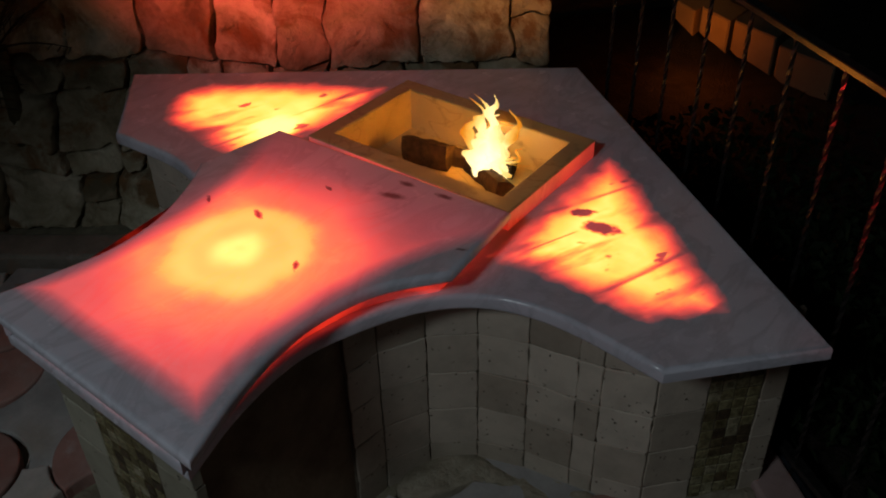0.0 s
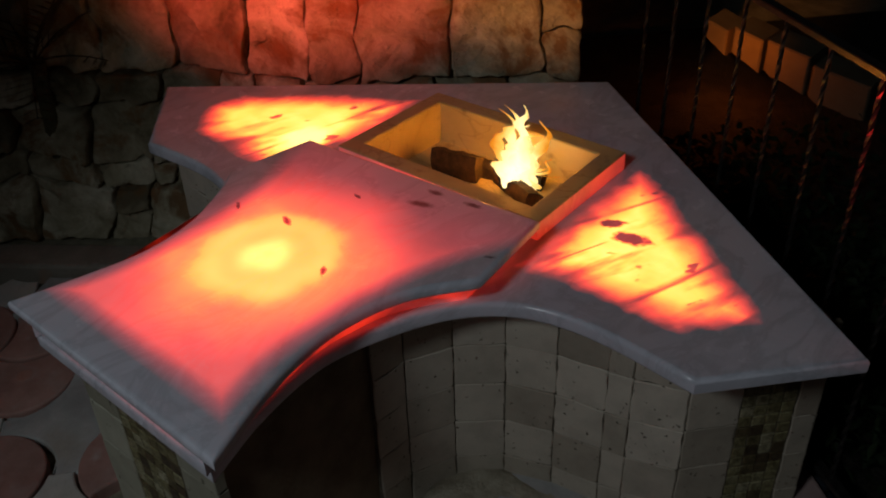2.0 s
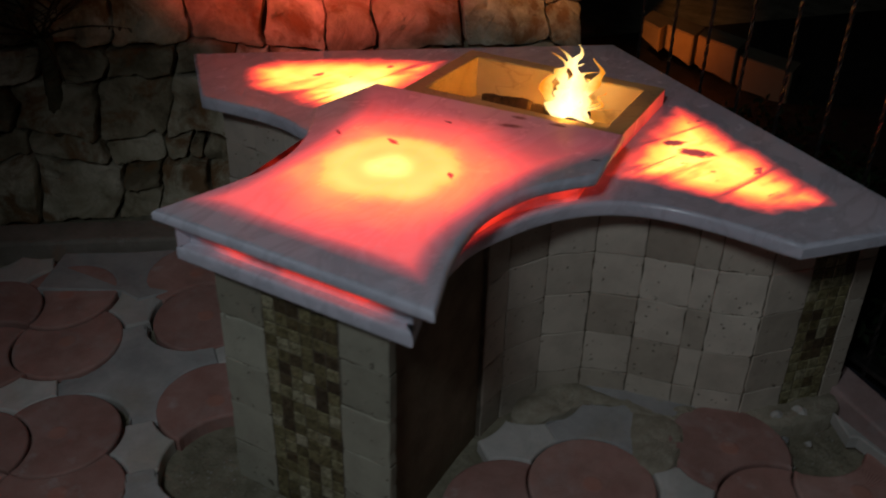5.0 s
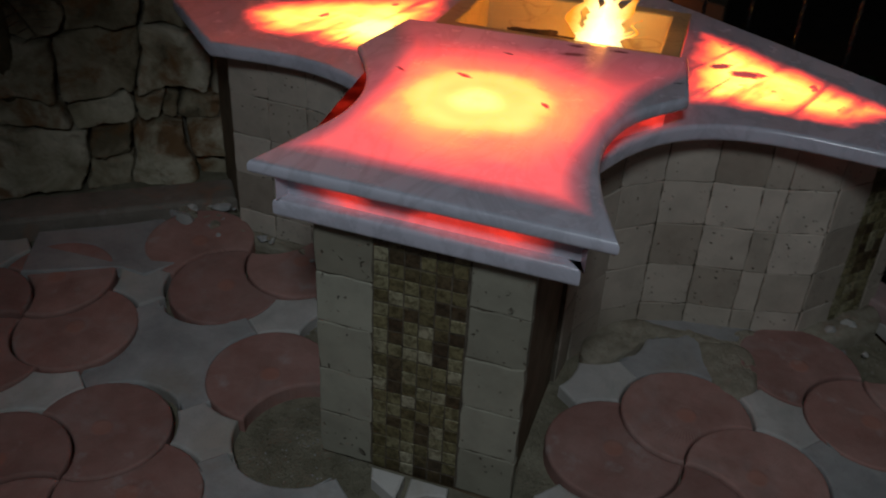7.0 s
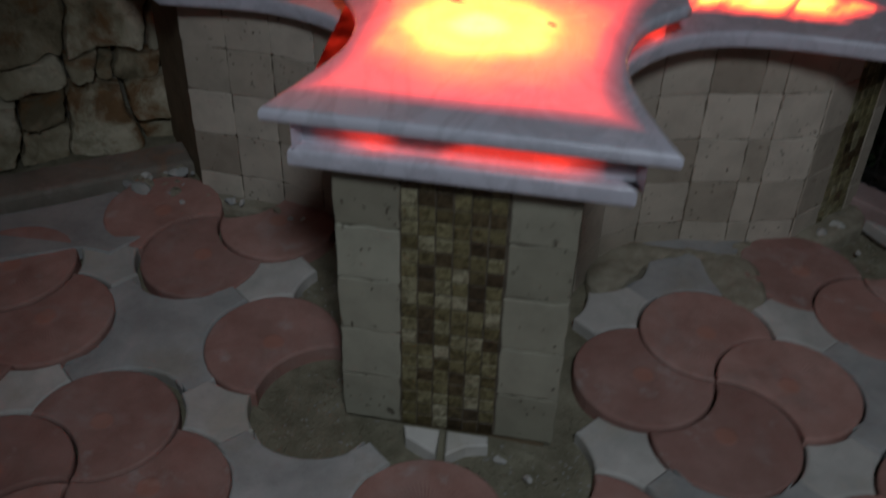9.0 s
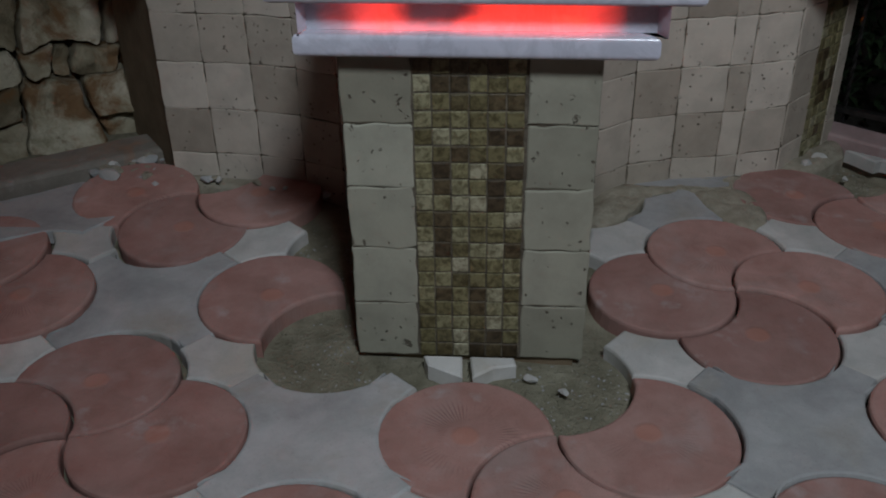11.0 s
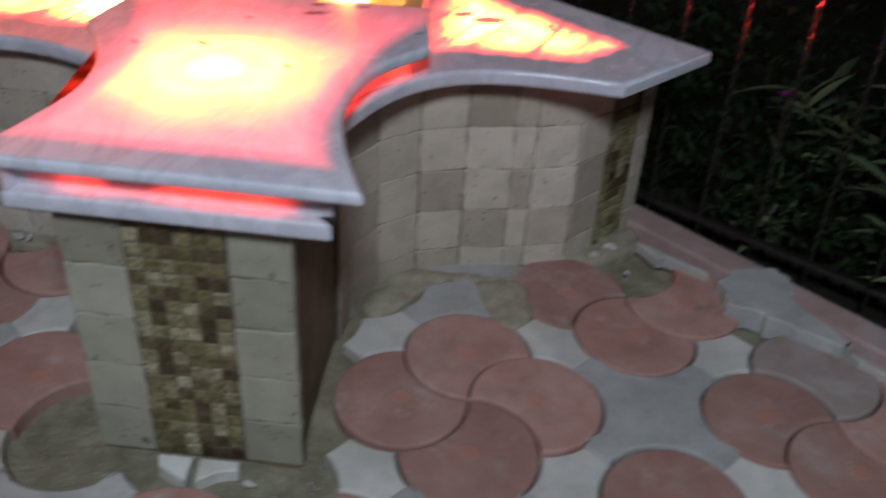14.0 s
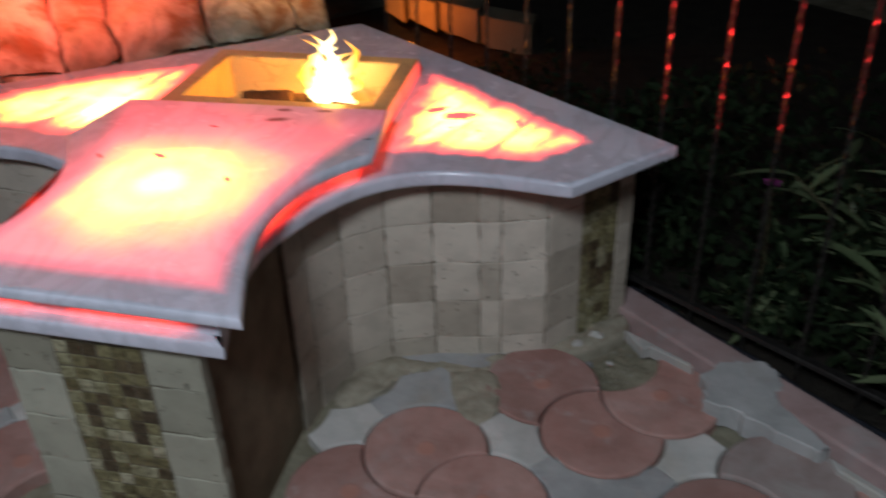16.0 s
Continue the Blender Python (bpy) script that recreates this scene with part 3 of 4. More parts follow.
def build_firebox():
    """The square marble-lined fire bowl, turned with the table."""
    c = [(-0.260, 0.702), (0.264, 0.722), (0.247, 1.060), (-0.268, 1.042)]
    i = offset(c, 0.042)
    bm = bmesh.new()
    n = 4
    z0, z1 = 0.48, 0.581
    rings = [(c, 0.5385), (c, z1 - 0.003), (offset(c, 0.003), z1), (offset(i, -0.003), z1), (i, z1 - 0.003), (i, z0)]
    loops = [[bm.verts.new((x, y, z)) for x, y in p] for p, z in rings]
    for lo, hi in zip(loops[1:], loops[2:]):
        for k in range(n):
            bm.faces.new((lo[k], lo[(k + 1) % n], hi[(k + 1) % n], hi[k]))
    bm.faces.new(loops[-1])
    part("fire_bowl", bm, M_BOWL, table, "square fire bowl of warm cream stone with a flat rim")
    bm = bmesh.new()
    a = [[bm.verts.new((x, y, z)) for x, y in offset(c, d)] for z, d in ((0.5385, 0.001), (z1 - 0.004, 0.001))]
    for k in range(n):
        bm.faces.new((a[0][k], a[0][(k + 1) % n], a[1][(k + 1) % n], a[1][k]))
    part("bowl_side", bm, M_REDBOX, table, "outer marble side of the fire bowl with a painted red glow")


def carve_opening():
    """The slab and the base are open where the fire bowl sits."""
    c = [(-0.254, 0.708), (0.258, 0.728), (0.241, 1.054), (-0.262, 1.036)]
    for ob in table.children:
        if ob.name in ("base", "lower_slab"):
            bm = prism(c, [(0.475, 0), (0.75, 0)])
            me = bpy.data.meshes.new("cut")
            bmesh.ops.recalc_face_normals(bm, faces=bm.faces)
            bm.to_mesh(me)
            bm.free()
            cut = new("cut", me)
            mod = ob.modifiers.new("opening", "BOOLEAN")
            mod.object, mod.operation, mod.solver = cut, "DIFFERENCE", "EXACT"
            bpy.context.view_layer.update()
            done = bpy.data.meshes.new_from_object(ob.evaluated_get(bpy.context.evaluated_depsgraph_get()))
            ob.modifiers.clear()
            ob.data = done
            bpy.data.objects.remove(cut)


build_firebox()
carve_opening()


def build_fire():
    # three half-burnt split logs on the bowl's floor
    for k, (x, y, z, ang, length, r, rise) in enumerate(((-0.085, 0.900, 0.512, 10, 0.115, 0.033, 0.004), (0.075, 0.905, 0.503, -24, 0.15, 0.024, 0.012), (0.01, 0.945, 0.501, 14, 0.19, 0.022, 0.0))):
        bm = bmesh.new()
        rings = []
        for s in range(7):
            f = s / 6 - 0.5
            ring = []
            for q in range(9):
                a = 2 * math.pi * q / 9
                rr = r * (0.80 if q % 3 else 1.15) * (1 + 0.22 * noise.noise((q * 1.3 + k * 9, s * 0.8, k)))
                ring.append(bm.verts.new((f * length + 0.008 * noise.noise((q, s, 5 + k)), rr * math.cos(a), rr * math.sin(a) + f * rise)))
            rings.append(ring)
        for a, b in zip(rings, rings[1:]):
            for q in range(9):
                bm.faces.new((a[q], a[(q + 1) % 9], b[(q + 1) % 9], b[q]))
        bm.faces.new(rings[0][::-1])
        bm.faces.new(rings[-1])
        log = part("log", bm, M_CHAR)
        log.matrix_basis = pose(x, y, z, 0, 0, ang)
        tagged(log, "charred split log burning in the marble fire bowl", "log", "logs in the fire bowl")
    # tongues of flame
    fl = thing("fire", "bright yellow flames rising from the burning logs", "fire", at=(0.050, 0.925, 0.492))
    tongues = [(0.0, 0.0, 0.23, 0.026, 0.0, 0.0), (0.022, 0.006, 0.29, 0.024, 0.012, 1.3), (-0.022, 0.010, 0.24, 0.017, -0.006, 2.4), (0.040, -0.004, 0.22, 0.018, 0.028, 3.3),
               (0.008, -0.022, 0.15, 0.026, 0.0, 5.2), (0.012, 0.014, 0.265, 0.015, -0.018, 0.4), (0.034, 0.012, 0.25, 0.013, 0.060, 2.0)]
    side = random.Random(17)
    for _ in range(5):
        x = side.uniform(-0.055, 0.075)
        tongues.append((x, side.uniform(-0.02, 0.02), side.uniform(0.05, 0.15), side.uniform(0.005, 0.010), x * 0.5, side.uniform(0, 6)))
    for k, (x, y, h, w, lean, tw) in enumerate(tongues):
        bm = bmesh.new()
        n, sides = 22, 8
        rings = []
        for s in range(n):
            f = s / (n - 1)
            wid = w * (math.sin(math.pi * min(1, 0.13 + f * 0.87)) ** 0.8) * (1 - f) ** 0.22 + 0.0008
            wid *= max(0.12, 1 + 1.2 * noise.noise((k * 3.1, f * 7, 0.3)) + 0.3 * noise.noise((k * 5.1, f * 19, 4.3)))
            cx = x + lean * f * f * 1.2 + 0.085 * f * noise.noise((k * 2.7, f * 3.8, 1.7)) + 0.008 * math.sin(f * 9 + tw) * f
            cy = y + 0.020 * f * noise.noise((k * 1.9, f * 3.1, 6.2))
            rings.append([bm.verts.new((cx + wid * math.cos(a), cy + 0.55 * wid * math.sin(a), 0.68 * h * f)) for a in (2 * math.pi * q / sides + f * 1.2 for q in range(sides))])
        for a, b in zip(rings, rings[1:]):
            for q in range(sides):
                bm.faces.new((a[q], a[(q + 1) % sides], b[(q + 1) % sides], b[q]))
        bm.faces.new(rings[0][::-1])
        bm.faces.new(rings[-1])
        smooth(part("flame_tongue", bm, M_FIRE, fl), 80)


build_fire()


# ---- stone wall ----
WB, WD, WN, BATTER = Vector((-0.80, 1.02)), Vector((0.811, 0.585)), Vector((0.585, -0.811)), 0.33


def wall_point(u, z, out=0.0):
    p = WB + WD * u + WN * (out - BATTER * (z - 0.5))
    return Vector((p.x, p.y, z))


def build_wall():
    wall = thing("stone_wall", "rough limestone garden wall with deep dark joints", "wall", kind="structure")
    bm = bmesh.new()
    vs = []
    for u, z, o in ((-2.2, -0.05, -0.03), (0.795, -0.05, -0.03), (0.795, -0.05, -0.45), (-2.2, -0.05, -0.45), (-2.2, 1.62, -0.03), (0.795, 1.62, -0.03), (0.795, 1.62, -0.30), (-2.2, 1.62, -0.30)):
        vs.append(bm.verts.new(wall_point(u, z, o)))
    for f in ((0, 1, 5, 4), (1, 2, 6, 5), (2, 3, 7, 6), (3, 0, 4, 7), (4, 5, 6, 7), (3, 2, 1, 0)):
        bm.faces.new([vs[i] for i in f])
    part("wall_core", bm, M_MORTAR, wall, "dark mortar bed of the stone wall")
    more = random.Random(5)
    courses = [(0.030, 0.195, [-0.75, -0.55, -0.44, -0.25, -0.14, 0.06, 0.26, 0.43, 0.65, 0.80]), (0.195, 0.258, [-0.75, -0.58, -0.42, -0.31, -0.265, -0.17, -0.02, 0.2, 0.4, 0.6, 0.80]),
               (0.258, 0.400, [-0.80, -0.585, -0.40, -0.205, -0.06, 0.12, 0.33, 0.55, 0.80]), (0.400, 0.503, [-0.72, -0.56, -0.395, -0.19, -0.09, 0.03, 0.19, 0.42, 0.60, 0.80]),
               (0.503, 0.725, [-0.74, -0.54, -0.348, -0.093, 0.060, 0.195, 0.475, 0.692, 0.80])]
    z = 0.725
    while z < 1.6:
        h = more.uniform(0.12, 0.21)
        u, joints = -0.8 + more.uniform(0, 0.1), []
        while u < 0.70:
            joints.append(u)
            u += more.uniform(0.11, 0.28)
        courses.append((z, z + h, joints + [0.80]))
        z += h
    rects = []
    for z0, z1, joints in courses:
        u = joints[0]
        while u > -2.1:
            w = more.uniform(0.14, 0.28)
            joints = [u - w] + joints
            u -= w
        for u0, u1 in zip(joints, joints[1:]):
            split = more.random()
            if z1 - z0 > 0.15 and u1 - u0 < 0.13 or (z1 - z0 > 0.12 and split < 0.14):
                zm = z0 + (z1 - z0) * more.uniform(0.35, 0.6)
                rects += [(u0, u1, z0, zm), (u0, u1, zm, z1)]
            else:
                rects.append((u0, u1, z0, z1))

    def warp(u, z):
        """Bends the courses and joints as hand-laid rubble has them."""
        a, b = noise.noise((u * 4.0, z * 4.0, 1.5)), noise.noise((u * 4.0, z * 4.0, 7.5))
        c, d = noise.noise((u * 13, z * 13, 2.5)), noise.noise((u * 13, z * 13, 9.5))
        end = min(1.0, max(0.0, (0.80 - u) * 8))
        return Vector((u + (0.042 * a + 0.024 * c) * end, z + 0.040 * b + 0.022 * d))

    for i, (u0, u1, z0, z1) in enumerate(rects):
        line = []
        for (a0, b0), (a1, b1) in (((u0, z0), (u1, z0)), ((u1, z0), (u1, z1)), ((u1, z1), (u0, z1)), ((u0, z1), (u0, z0))):
            steps = max(3, int(math.hypot(a1 - a0, b1 - b0) / 0.012))
            for k in range(steps):
                line.append(warp(a0 + (a1 - a0) * k / steps, b0 + (b1 - b0) * k / steps))
        mid = sum(line, Vector((0, 0))) / len(line)
        line = [r + (mid - r).normalized() * (0.0015 + 0.010 * max(0.0, 0.20 + noise.noise((r.x * 15, r.y * 15, i * 0.37)))) for r in line]
        for _ in range(1):
            line = [(line[k - 1] + line[k] * 2 + line[(k + 1) % len(line)]) / 4 for k in range(len(line))]
        line = [r + Vector((noise.noise((r.x * 55, r.y * 55, i)), noise.noise((r.x * 55, r.y * 55, i + 40.5)))) * 0.0055 for r in line]
        bulge = 0.020 + 0.026 * more.random()
        tilt = Vector((more.uniform(-0.14, 0.14), more.uniform(-0.14, 0.14)))
        bm = bmesh.new()
        rings = []
        for shrink, out in ((1.0, -0.05), (1.0, 0.25), (0.99, 0.70), (0.965, 0.90), (0.90, 0.98), (0.76, 1.0), (0.60, 1.0), (0.42, 1.0), (0.22, 1.0)):
            ring = []
            for r in line:
                q = mid + (r - mid) * shrink
                o = out * bulge if out >= 0 else out
                if out > 0:
                    o += tilt.dot(q - mid) * min(1, out * 1.4) + 0.034 * out * noise.noise((q.x * 9, q.y * 9, i * 1.7)) + 0.014 * out * noise.noise((q.x * 24, q.y * 24, i)) + 0.005 * noise.noise((q.x * 65, q.y * 65, i))
                ring.append(bm.verts.new(wall_point(q.x, q.y, o)))
            rings.append(ring)
        n = len(line)
        for lo, hi in zip(rings, rings[1:]):
            for k in range(n):
                bm.faces.new((lo[k], lo[(k + 1) % n], hi[(k + 1) % n], hi[k]))
        bm.faces.new(rings[-1])
        smooth(part("stone", bm, M_ROCK, wall), 35)


build_wall()


# ---- fence, far wall, planting ----
FD, FN = Vector((0.831, -0.557)), Vector((0.557, 0.831))


def fence_point(s, off):
    p = Vector((-0.018, 1.405)) + FD * s + FN * off
    return p.x, p.y


def build_fence():
    f = thing("iron_fence", "dark iron fence of twisted upright bars with a flat rail", "fence")
    # one twisted square bar, shared
    bm = bmesh.new()
    rings = []
    n = 70
    for k in range(n + 1):
        a0 = k * 0.62
        rings.append([bm.verts.new((0.0050 * math.cos(a0 + q * math.pi / 2), 0.0050 * math.sin(a0 + q * math.pi / 2), 0.95 * k / n)) for q in range(4)])
    for a, b in zip(rings, rings[1:]):
        for q in range(4):
            bm.faces.new((a[q], a[(q + 1) % 4], b[(q + 1) % 4], b[q]))
    bm.faces.new(rings[0][::-1])
    bm.faces.new(rings[-1])
    first = None
    for k in range(-3, 16):
        x, y = fence_point(0.40 + 0.139 * k, 0.10)
        if first is None:
            first = part("bar", bm, M_IRON, f)
            first.matrix_basis = pose(x, y, -0.06)
        else:
            piece("bar", first.data, f, pose(x, y, -0.06, 0, 0, rnd.uniform(0, 90)))
    for z in (0.893, 0.08):
        poly = [fence_point(-0.1, 0.088), fence_point(2.55, 0.088), fence_point(2.55, 0.112), fence_point(-0.1, 0.112)]
        part("rail", prism(poly, [(z - 0.006, 0), (z + 0.004, 0), (z + 0.006, 0.002)]), M_IRON, f)


build_fence()


def build_far_wall():
    w = thing("garden_wall", "pale plastered garden wall lit amber at night", "wall", kind="structure")
    for x0, x1, z0, z1 in ((-0.400, -0.310, 0.125, 0.225), (-0.285, -0.165, 0.090, 0.220), (-0.148, 0.020, 0.050, 0.200), (0.035, 0.25, -0.005, 0.145)):
        poly = [(x0, z0 + 0.03), (x0 + 0.03, z0 + 0.008), (x0 * 0.5 + x1 * 0.5, z0), (x1, z0 - 0.03), (x1, z1 - 0.028), (x0, z1)]
        bm = prism(poly, [(-2.90, 0), (-2.756, 0), (-2.75, 0.006)])
        bm.transform(Matrix.Rotation(radians(90), 4, "X"))
        part("wall_panel", bm, M_CREAM, w)


build_far_wall()


def leaf_bmesh(length, width, fold=0.25, droop=0.2, n=6):
    bm = bmesh.new()
    rows = []
    for k in range(n + 1):
        f = k / n
        w = width * math.sin(math.pi * (0.06 + 0.94 * f) ** 0.8) * (1 if f < 1 else 0) + 0.0006
        z = -droop * length * f * f
        rows.append([bm.verts.new((length * f, s * w, z + abs(s) * w * fold)) for s in (-1, 0, 1)])
    for a, b in zip(rows, rows[1:]):
        for q in range(2):
            bm.faces.new((a[q], a[q + 1], b[q + 1], b[q]))
    return bm


def mesh_of(name, bm, material):
    me = bpy.data.meshes.new(name)
    bm.to_mesh(me)
    bm.free()
    me.materials.append(material)
    for p in me.polygons:
        p.use_smooth = True
    return me


LEAVES = [mesh_of("leaf", leaf_bmesh(l, w, f, d), M_LEAF) for l, w, f, d in ((0.17, 0.016, 0.3, 0.20), (0.19, 0.017, 0.2, 0.35), (0.14, 0.014, 0.35, 0.08))]


def build_bush(x, y, stems, height, seed, spread):
    r = random.Random(seed)
    b = thing("oleander_bush", "green oleander bush with long narrow leaves by the kerb", "bush", "oleander bushes", at=(x, y, -0.02))
    for k in range(stems):
        a = r.uniform(0, 2 * math.pi)
        reach = spread * r.uniform(0.3, 1.0)
        h = height * r.uniform(0.55, 1.0)
        path = [(reach * f * math.cos(a) * (0.3 + 0.7 * f), reach * f * math.sin(a) * (0.3 + 0.7 * f), h * f - 0.01) for f in (0, 0.25, 0.5, 0.75, 1)]
        part("stem", tube(path, [0.006, 0.005, 0.0042, 0.0034, 0.002], 6), M_STEM, b)
        count = r.randint(13, 18)
        for q in range(count):
            f = 0.30 + 0.70 * q / (count - 1)
            i = min(3, int(f * 4))
            p = Vector(path[i]).lerp(Vector(path[i + 1]), f * 4 - i)
            piece("leaf", LEAVES[r.randrange(3)], b, pose(*p, r.uniform(-25, 25), -r.uniform(5, 65) * (0.5 + 0.6 * f), r.uniform(0, 360)) @ Matrix.Scale(r.uniform(0.45, 0.85), 4))


build_bush(1.40, 0.68, 12, 0.40, 3, 0.28)
build_bush(1.58, 0.48, 8, 0.42, 8, 0.30)
build_bush(1.10, 0.93, 3, 0.20, 21, 0.14)
build_bush(1.62, 0.86, 12, 0.62, 33, 0.34)
build_bush(1.38, 1.12, 8, 0.44, 35, 0.30)
build_bush(1.52, 0.88, 9, 0.70, 51, 0.22)
build_bush(1.86, 1.05, 12, 0.78, 41, 0.36)
build_bush(1.90, 0.62, 11, 0.70, 43, 0.36)


def build_flower():
    """One small magenta bloom of five folded petals on a thin stalk."""
    f = thing("flower", "small magenta flower on a thin stalk behind the fence", "flower", at=(1.08, 0.90, 0.0))
    part("stalk", tube([(0, 0, -0.03), (0.012, 0.004, 0.2), (0.0, 0.0, 0.405)], [0.003, 0.0025, 0.0018], 6), M_STEM, f)
    for k in range(5):
        bm = leaf_bmesh(0.022, 0.008, 0.5, 0.3, 4)
        bm.transform(pose(0, 0, 0.405, 0, -30, 72 * k + 10))
        part("petal", bm, M_BLOOM, f, "magenta petal")


def build_hedge():
    """A dark mass of small leaves behind the fence."""
    r = random.Random(4)
    bm = bmesh.new()
    for _ in range(9000):
        s, off = r.uniform(-0.5, 2.9), 0.13 + abs(r.gauss(0, 0.42))
        x, y = fence_point(s, off)
        top = 0.16 + 0.26 * min(1, off / 0.6) + 0.16 * noise.noise((x * 2.3, y * 2.3, 0.5))
        top *= max(0.15, min(1.0, (s - 0.05) / 0.7))
        z = top * (r.random() ** 0.5)
        m = pose(x, y, z, r.uniform(-60, 60), r.uniform(-60, 60), r.uniform(0, 360))
        l, w = r.uniform(0.022, 0.055), r.uniform(0.007, 0.014)
        vs = [bm.verts.new(m @ Vector(q)) for q in ((0, 0, 0), (l * 0.5, -w, 0.004), (l, 0, 0), (l * 0.5, w, 0.004))]
        bm.faces.new(vs)
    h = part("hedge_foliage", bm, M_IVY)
    tagged(h, "dense dark low foliage behind the iron fence", "foliage", kind="stuff")


build_flower()
build_hedge()


def build_palm(x, y, z, seed):
    r = random.Random(seed)
    p = thing("palm", "dry spiky young palm standing before the stone wall", "palm", at=(x, y, 0))
    smooth(part("trunk", tube([(0, 0, 0.0), (0.01, 0, z * 0.5), (0, 0.01, z)], [0.035, 0.032, 0.022], 10), M_STEM, p))
    for k in range(13):
        a = 360 * k / 13 + r.uniform(-12, 12)
        rise = r.uniform(-12, 70)
        m = pose(0, 0, z, 0, 0, a) @ pose(0, 0, 0, 0, -rise, 0)
        length = r.uniform(0.24, 0.36)
        bm = bmesh.new()
        rib = [Vector((length * f, 0, -0.28 * length * f * f)) for f in (0, 0.2, 0.4, 0.6, 0.8, 1)]
        tube([m @ q for q in rib], [0.004, 0.0036, 0.003, 0.0024, 0.0018, 0.001], 5, bm)
        for q in range(18):
            f = 0.18 + 0.80 * (q // 2) / 8
            side = 1 if q % 2 else -1
            base = Vector((length * f, 0, -0.28 * length * f * f))
            l = 0.15 * (1 - 0.55 * f) * r.uniform(0.8, 1.1)
            d = Vector((math.cos(radians(52)), side * math.sin(radians(52)), 0.18 - 0.35 * f)).normalized()
            w = Vector((-d.y, d.x, 0)).normalized() * 0.0036
            vs = [bm.verts.new(m @ v) for v in (base - w * 0.5, base + d * l * 0.5 - w, base + d * l, base + d * l * 0.5 + w, base + w * 0.5)]
            bm.faces.new(vs)
        part("frond", bm, M_PALM, p)


build_palm(-1.34, 0.56, 0.54, 2)


# ---- cladding tiles ----
def tile_mesh(name, w, h, t, material, seed, rag=0.0012, bevel=0.0022):
    """A tumbled tile in its own x (along) and z (up), face towards -y."""
    r = random.Random(seed)
    bm = bmesh.new()
    outline = []
    for (x0, z0), (x1, z1) in (((0, 0), (w, 0)), ((w, 0), (w, h)), ((w, h), (0, h)), ((0, h), (0, 0))):
        for f in (0.03, 0.24, 0.5, 0.76, 0.97) if rag > 0.001 else (0.04, 0.96):
            chip = 3.0 if r.random() < 0.16 else 1.0
            outline.append((x0 + (x1 - x0) * f + r.uniform(-rag, rag) * chip, z0 + (z1 - z0) * f + r.uniform(-rag, rag) * chip))
    loops = []
    for d, y in ((0, t), (0, bevel), (bevel * 0.4, bevel * 0.4), (bevel * 1.4, 0)):
        loops.append([bm.verts.new((x, y, z)) for x, z in offset(outline, d)])
    n = len(outline)
    for lo, hi in zip(loops, loops[1:]):
        for k in range(n):
            bm.faces.new((lo[k], lo[(k + 1) % n], hi[(k + 1) % n], hi[k]))
    bm.faces.new(loops[-1])
    bmesh.ops.recalc_face_normals(bm, faces=bm.faces)
    me = bpy.data.meshes.new(name)
    bm.to_mesh(me)
    bm.free()
    me.materials.append(material)
    return me


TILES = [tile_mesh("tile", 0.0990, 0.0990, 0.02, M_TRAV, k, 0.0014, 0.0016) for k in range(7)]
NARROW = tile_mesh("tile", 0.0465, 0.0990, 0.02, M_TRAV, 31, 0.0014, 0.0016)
DARK_TILES = [tile_mesh("tile", 0.0990, 0.0990, 0.02, M_TRAV_DARK, 90 + k, 0.0016, 0.0018) for k in range(5)]
CHIPS = [tile_mesh("mosaic_piece", 0.0245, 0.0245, 0.018, M_MOSAIC, 40 + k, 0.0006, 0.0014) for k in range(3)]
CHIP_W = [tile_mesh("mosaic_piece", 0.0235, 0.0245, 0.018, M_MOSAIC, 50 + k, 0.0006, 0.0014) for k in range(3)]


def on_face(a, d, s, z, out=0.0, lean=0.0):
    """The pose of a tile on an upright face that runs from a along d."""
    p = Vector(a) + Vector(d) * s + Vector((d[1], -d[0])) * out
    return pose(p.x, p.y, z, 0, 0, math.degrees(math.atan2(d[1], d[0])) + lean)


def clad_flat(a, b, rows, z0, layout, tiles=TILES):
    """Columns of tiles ('t'), narrow tiles ('n') and mosaic (a number of chips) between two points."""
    d = (Vector(b) - Vector(a)).normalized()
    s = 0.0
    nrm = Vector((d.y, -d.x))
    p0, p1 = Vector(a) + d * 0.002, Vector(b) - d * 0.002
    bed = [p0 - nrm * 0.0022, p1 - nrm * 0.0022, p1 - nrm * 0.013, p0 - nrm * 0.013]
    part("tile_bed", prism([tuple(q) for q in bed], [(z0, 0), (0.5035, 0)]), M_JOINT, core)
    for col in layout:
        if col in ("t", "n"):
            for k in range(rows):
                piece("tile", NARROW if col == "n" else tiles[rnd.randrange(5)], core, on_face(a, d, s, z0 + 0.1 * k, rnd.uniform(-0.0012, 0.0012), rnd.uniform(-0.6, 0.6)))
            s += 0.0475 if col == "n" else 0.1
        else:
            s += 0.002
            for k in range(col):
                for q in range(int((0.505 - z0) / 0.0262)):
                    piece("mosaic_piece", CHIPS[rnd.randrange(3)], core, on_face(a, d, s, z0 + 0.0262 * q + 0.001, rnd.uniform(-0.0012, 0.0004)))
                s += 0.0262
            s += 0.0015


# front of the arm and one wing end; the other end is bare render
clad_flat((-0.180, -0.004), (0.180, 0.006), 5, 0.002, ["t", 6, "t"], DARK_TILES)
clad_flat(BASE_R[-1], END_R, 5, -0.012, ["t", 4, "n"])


CUT_TILE = None


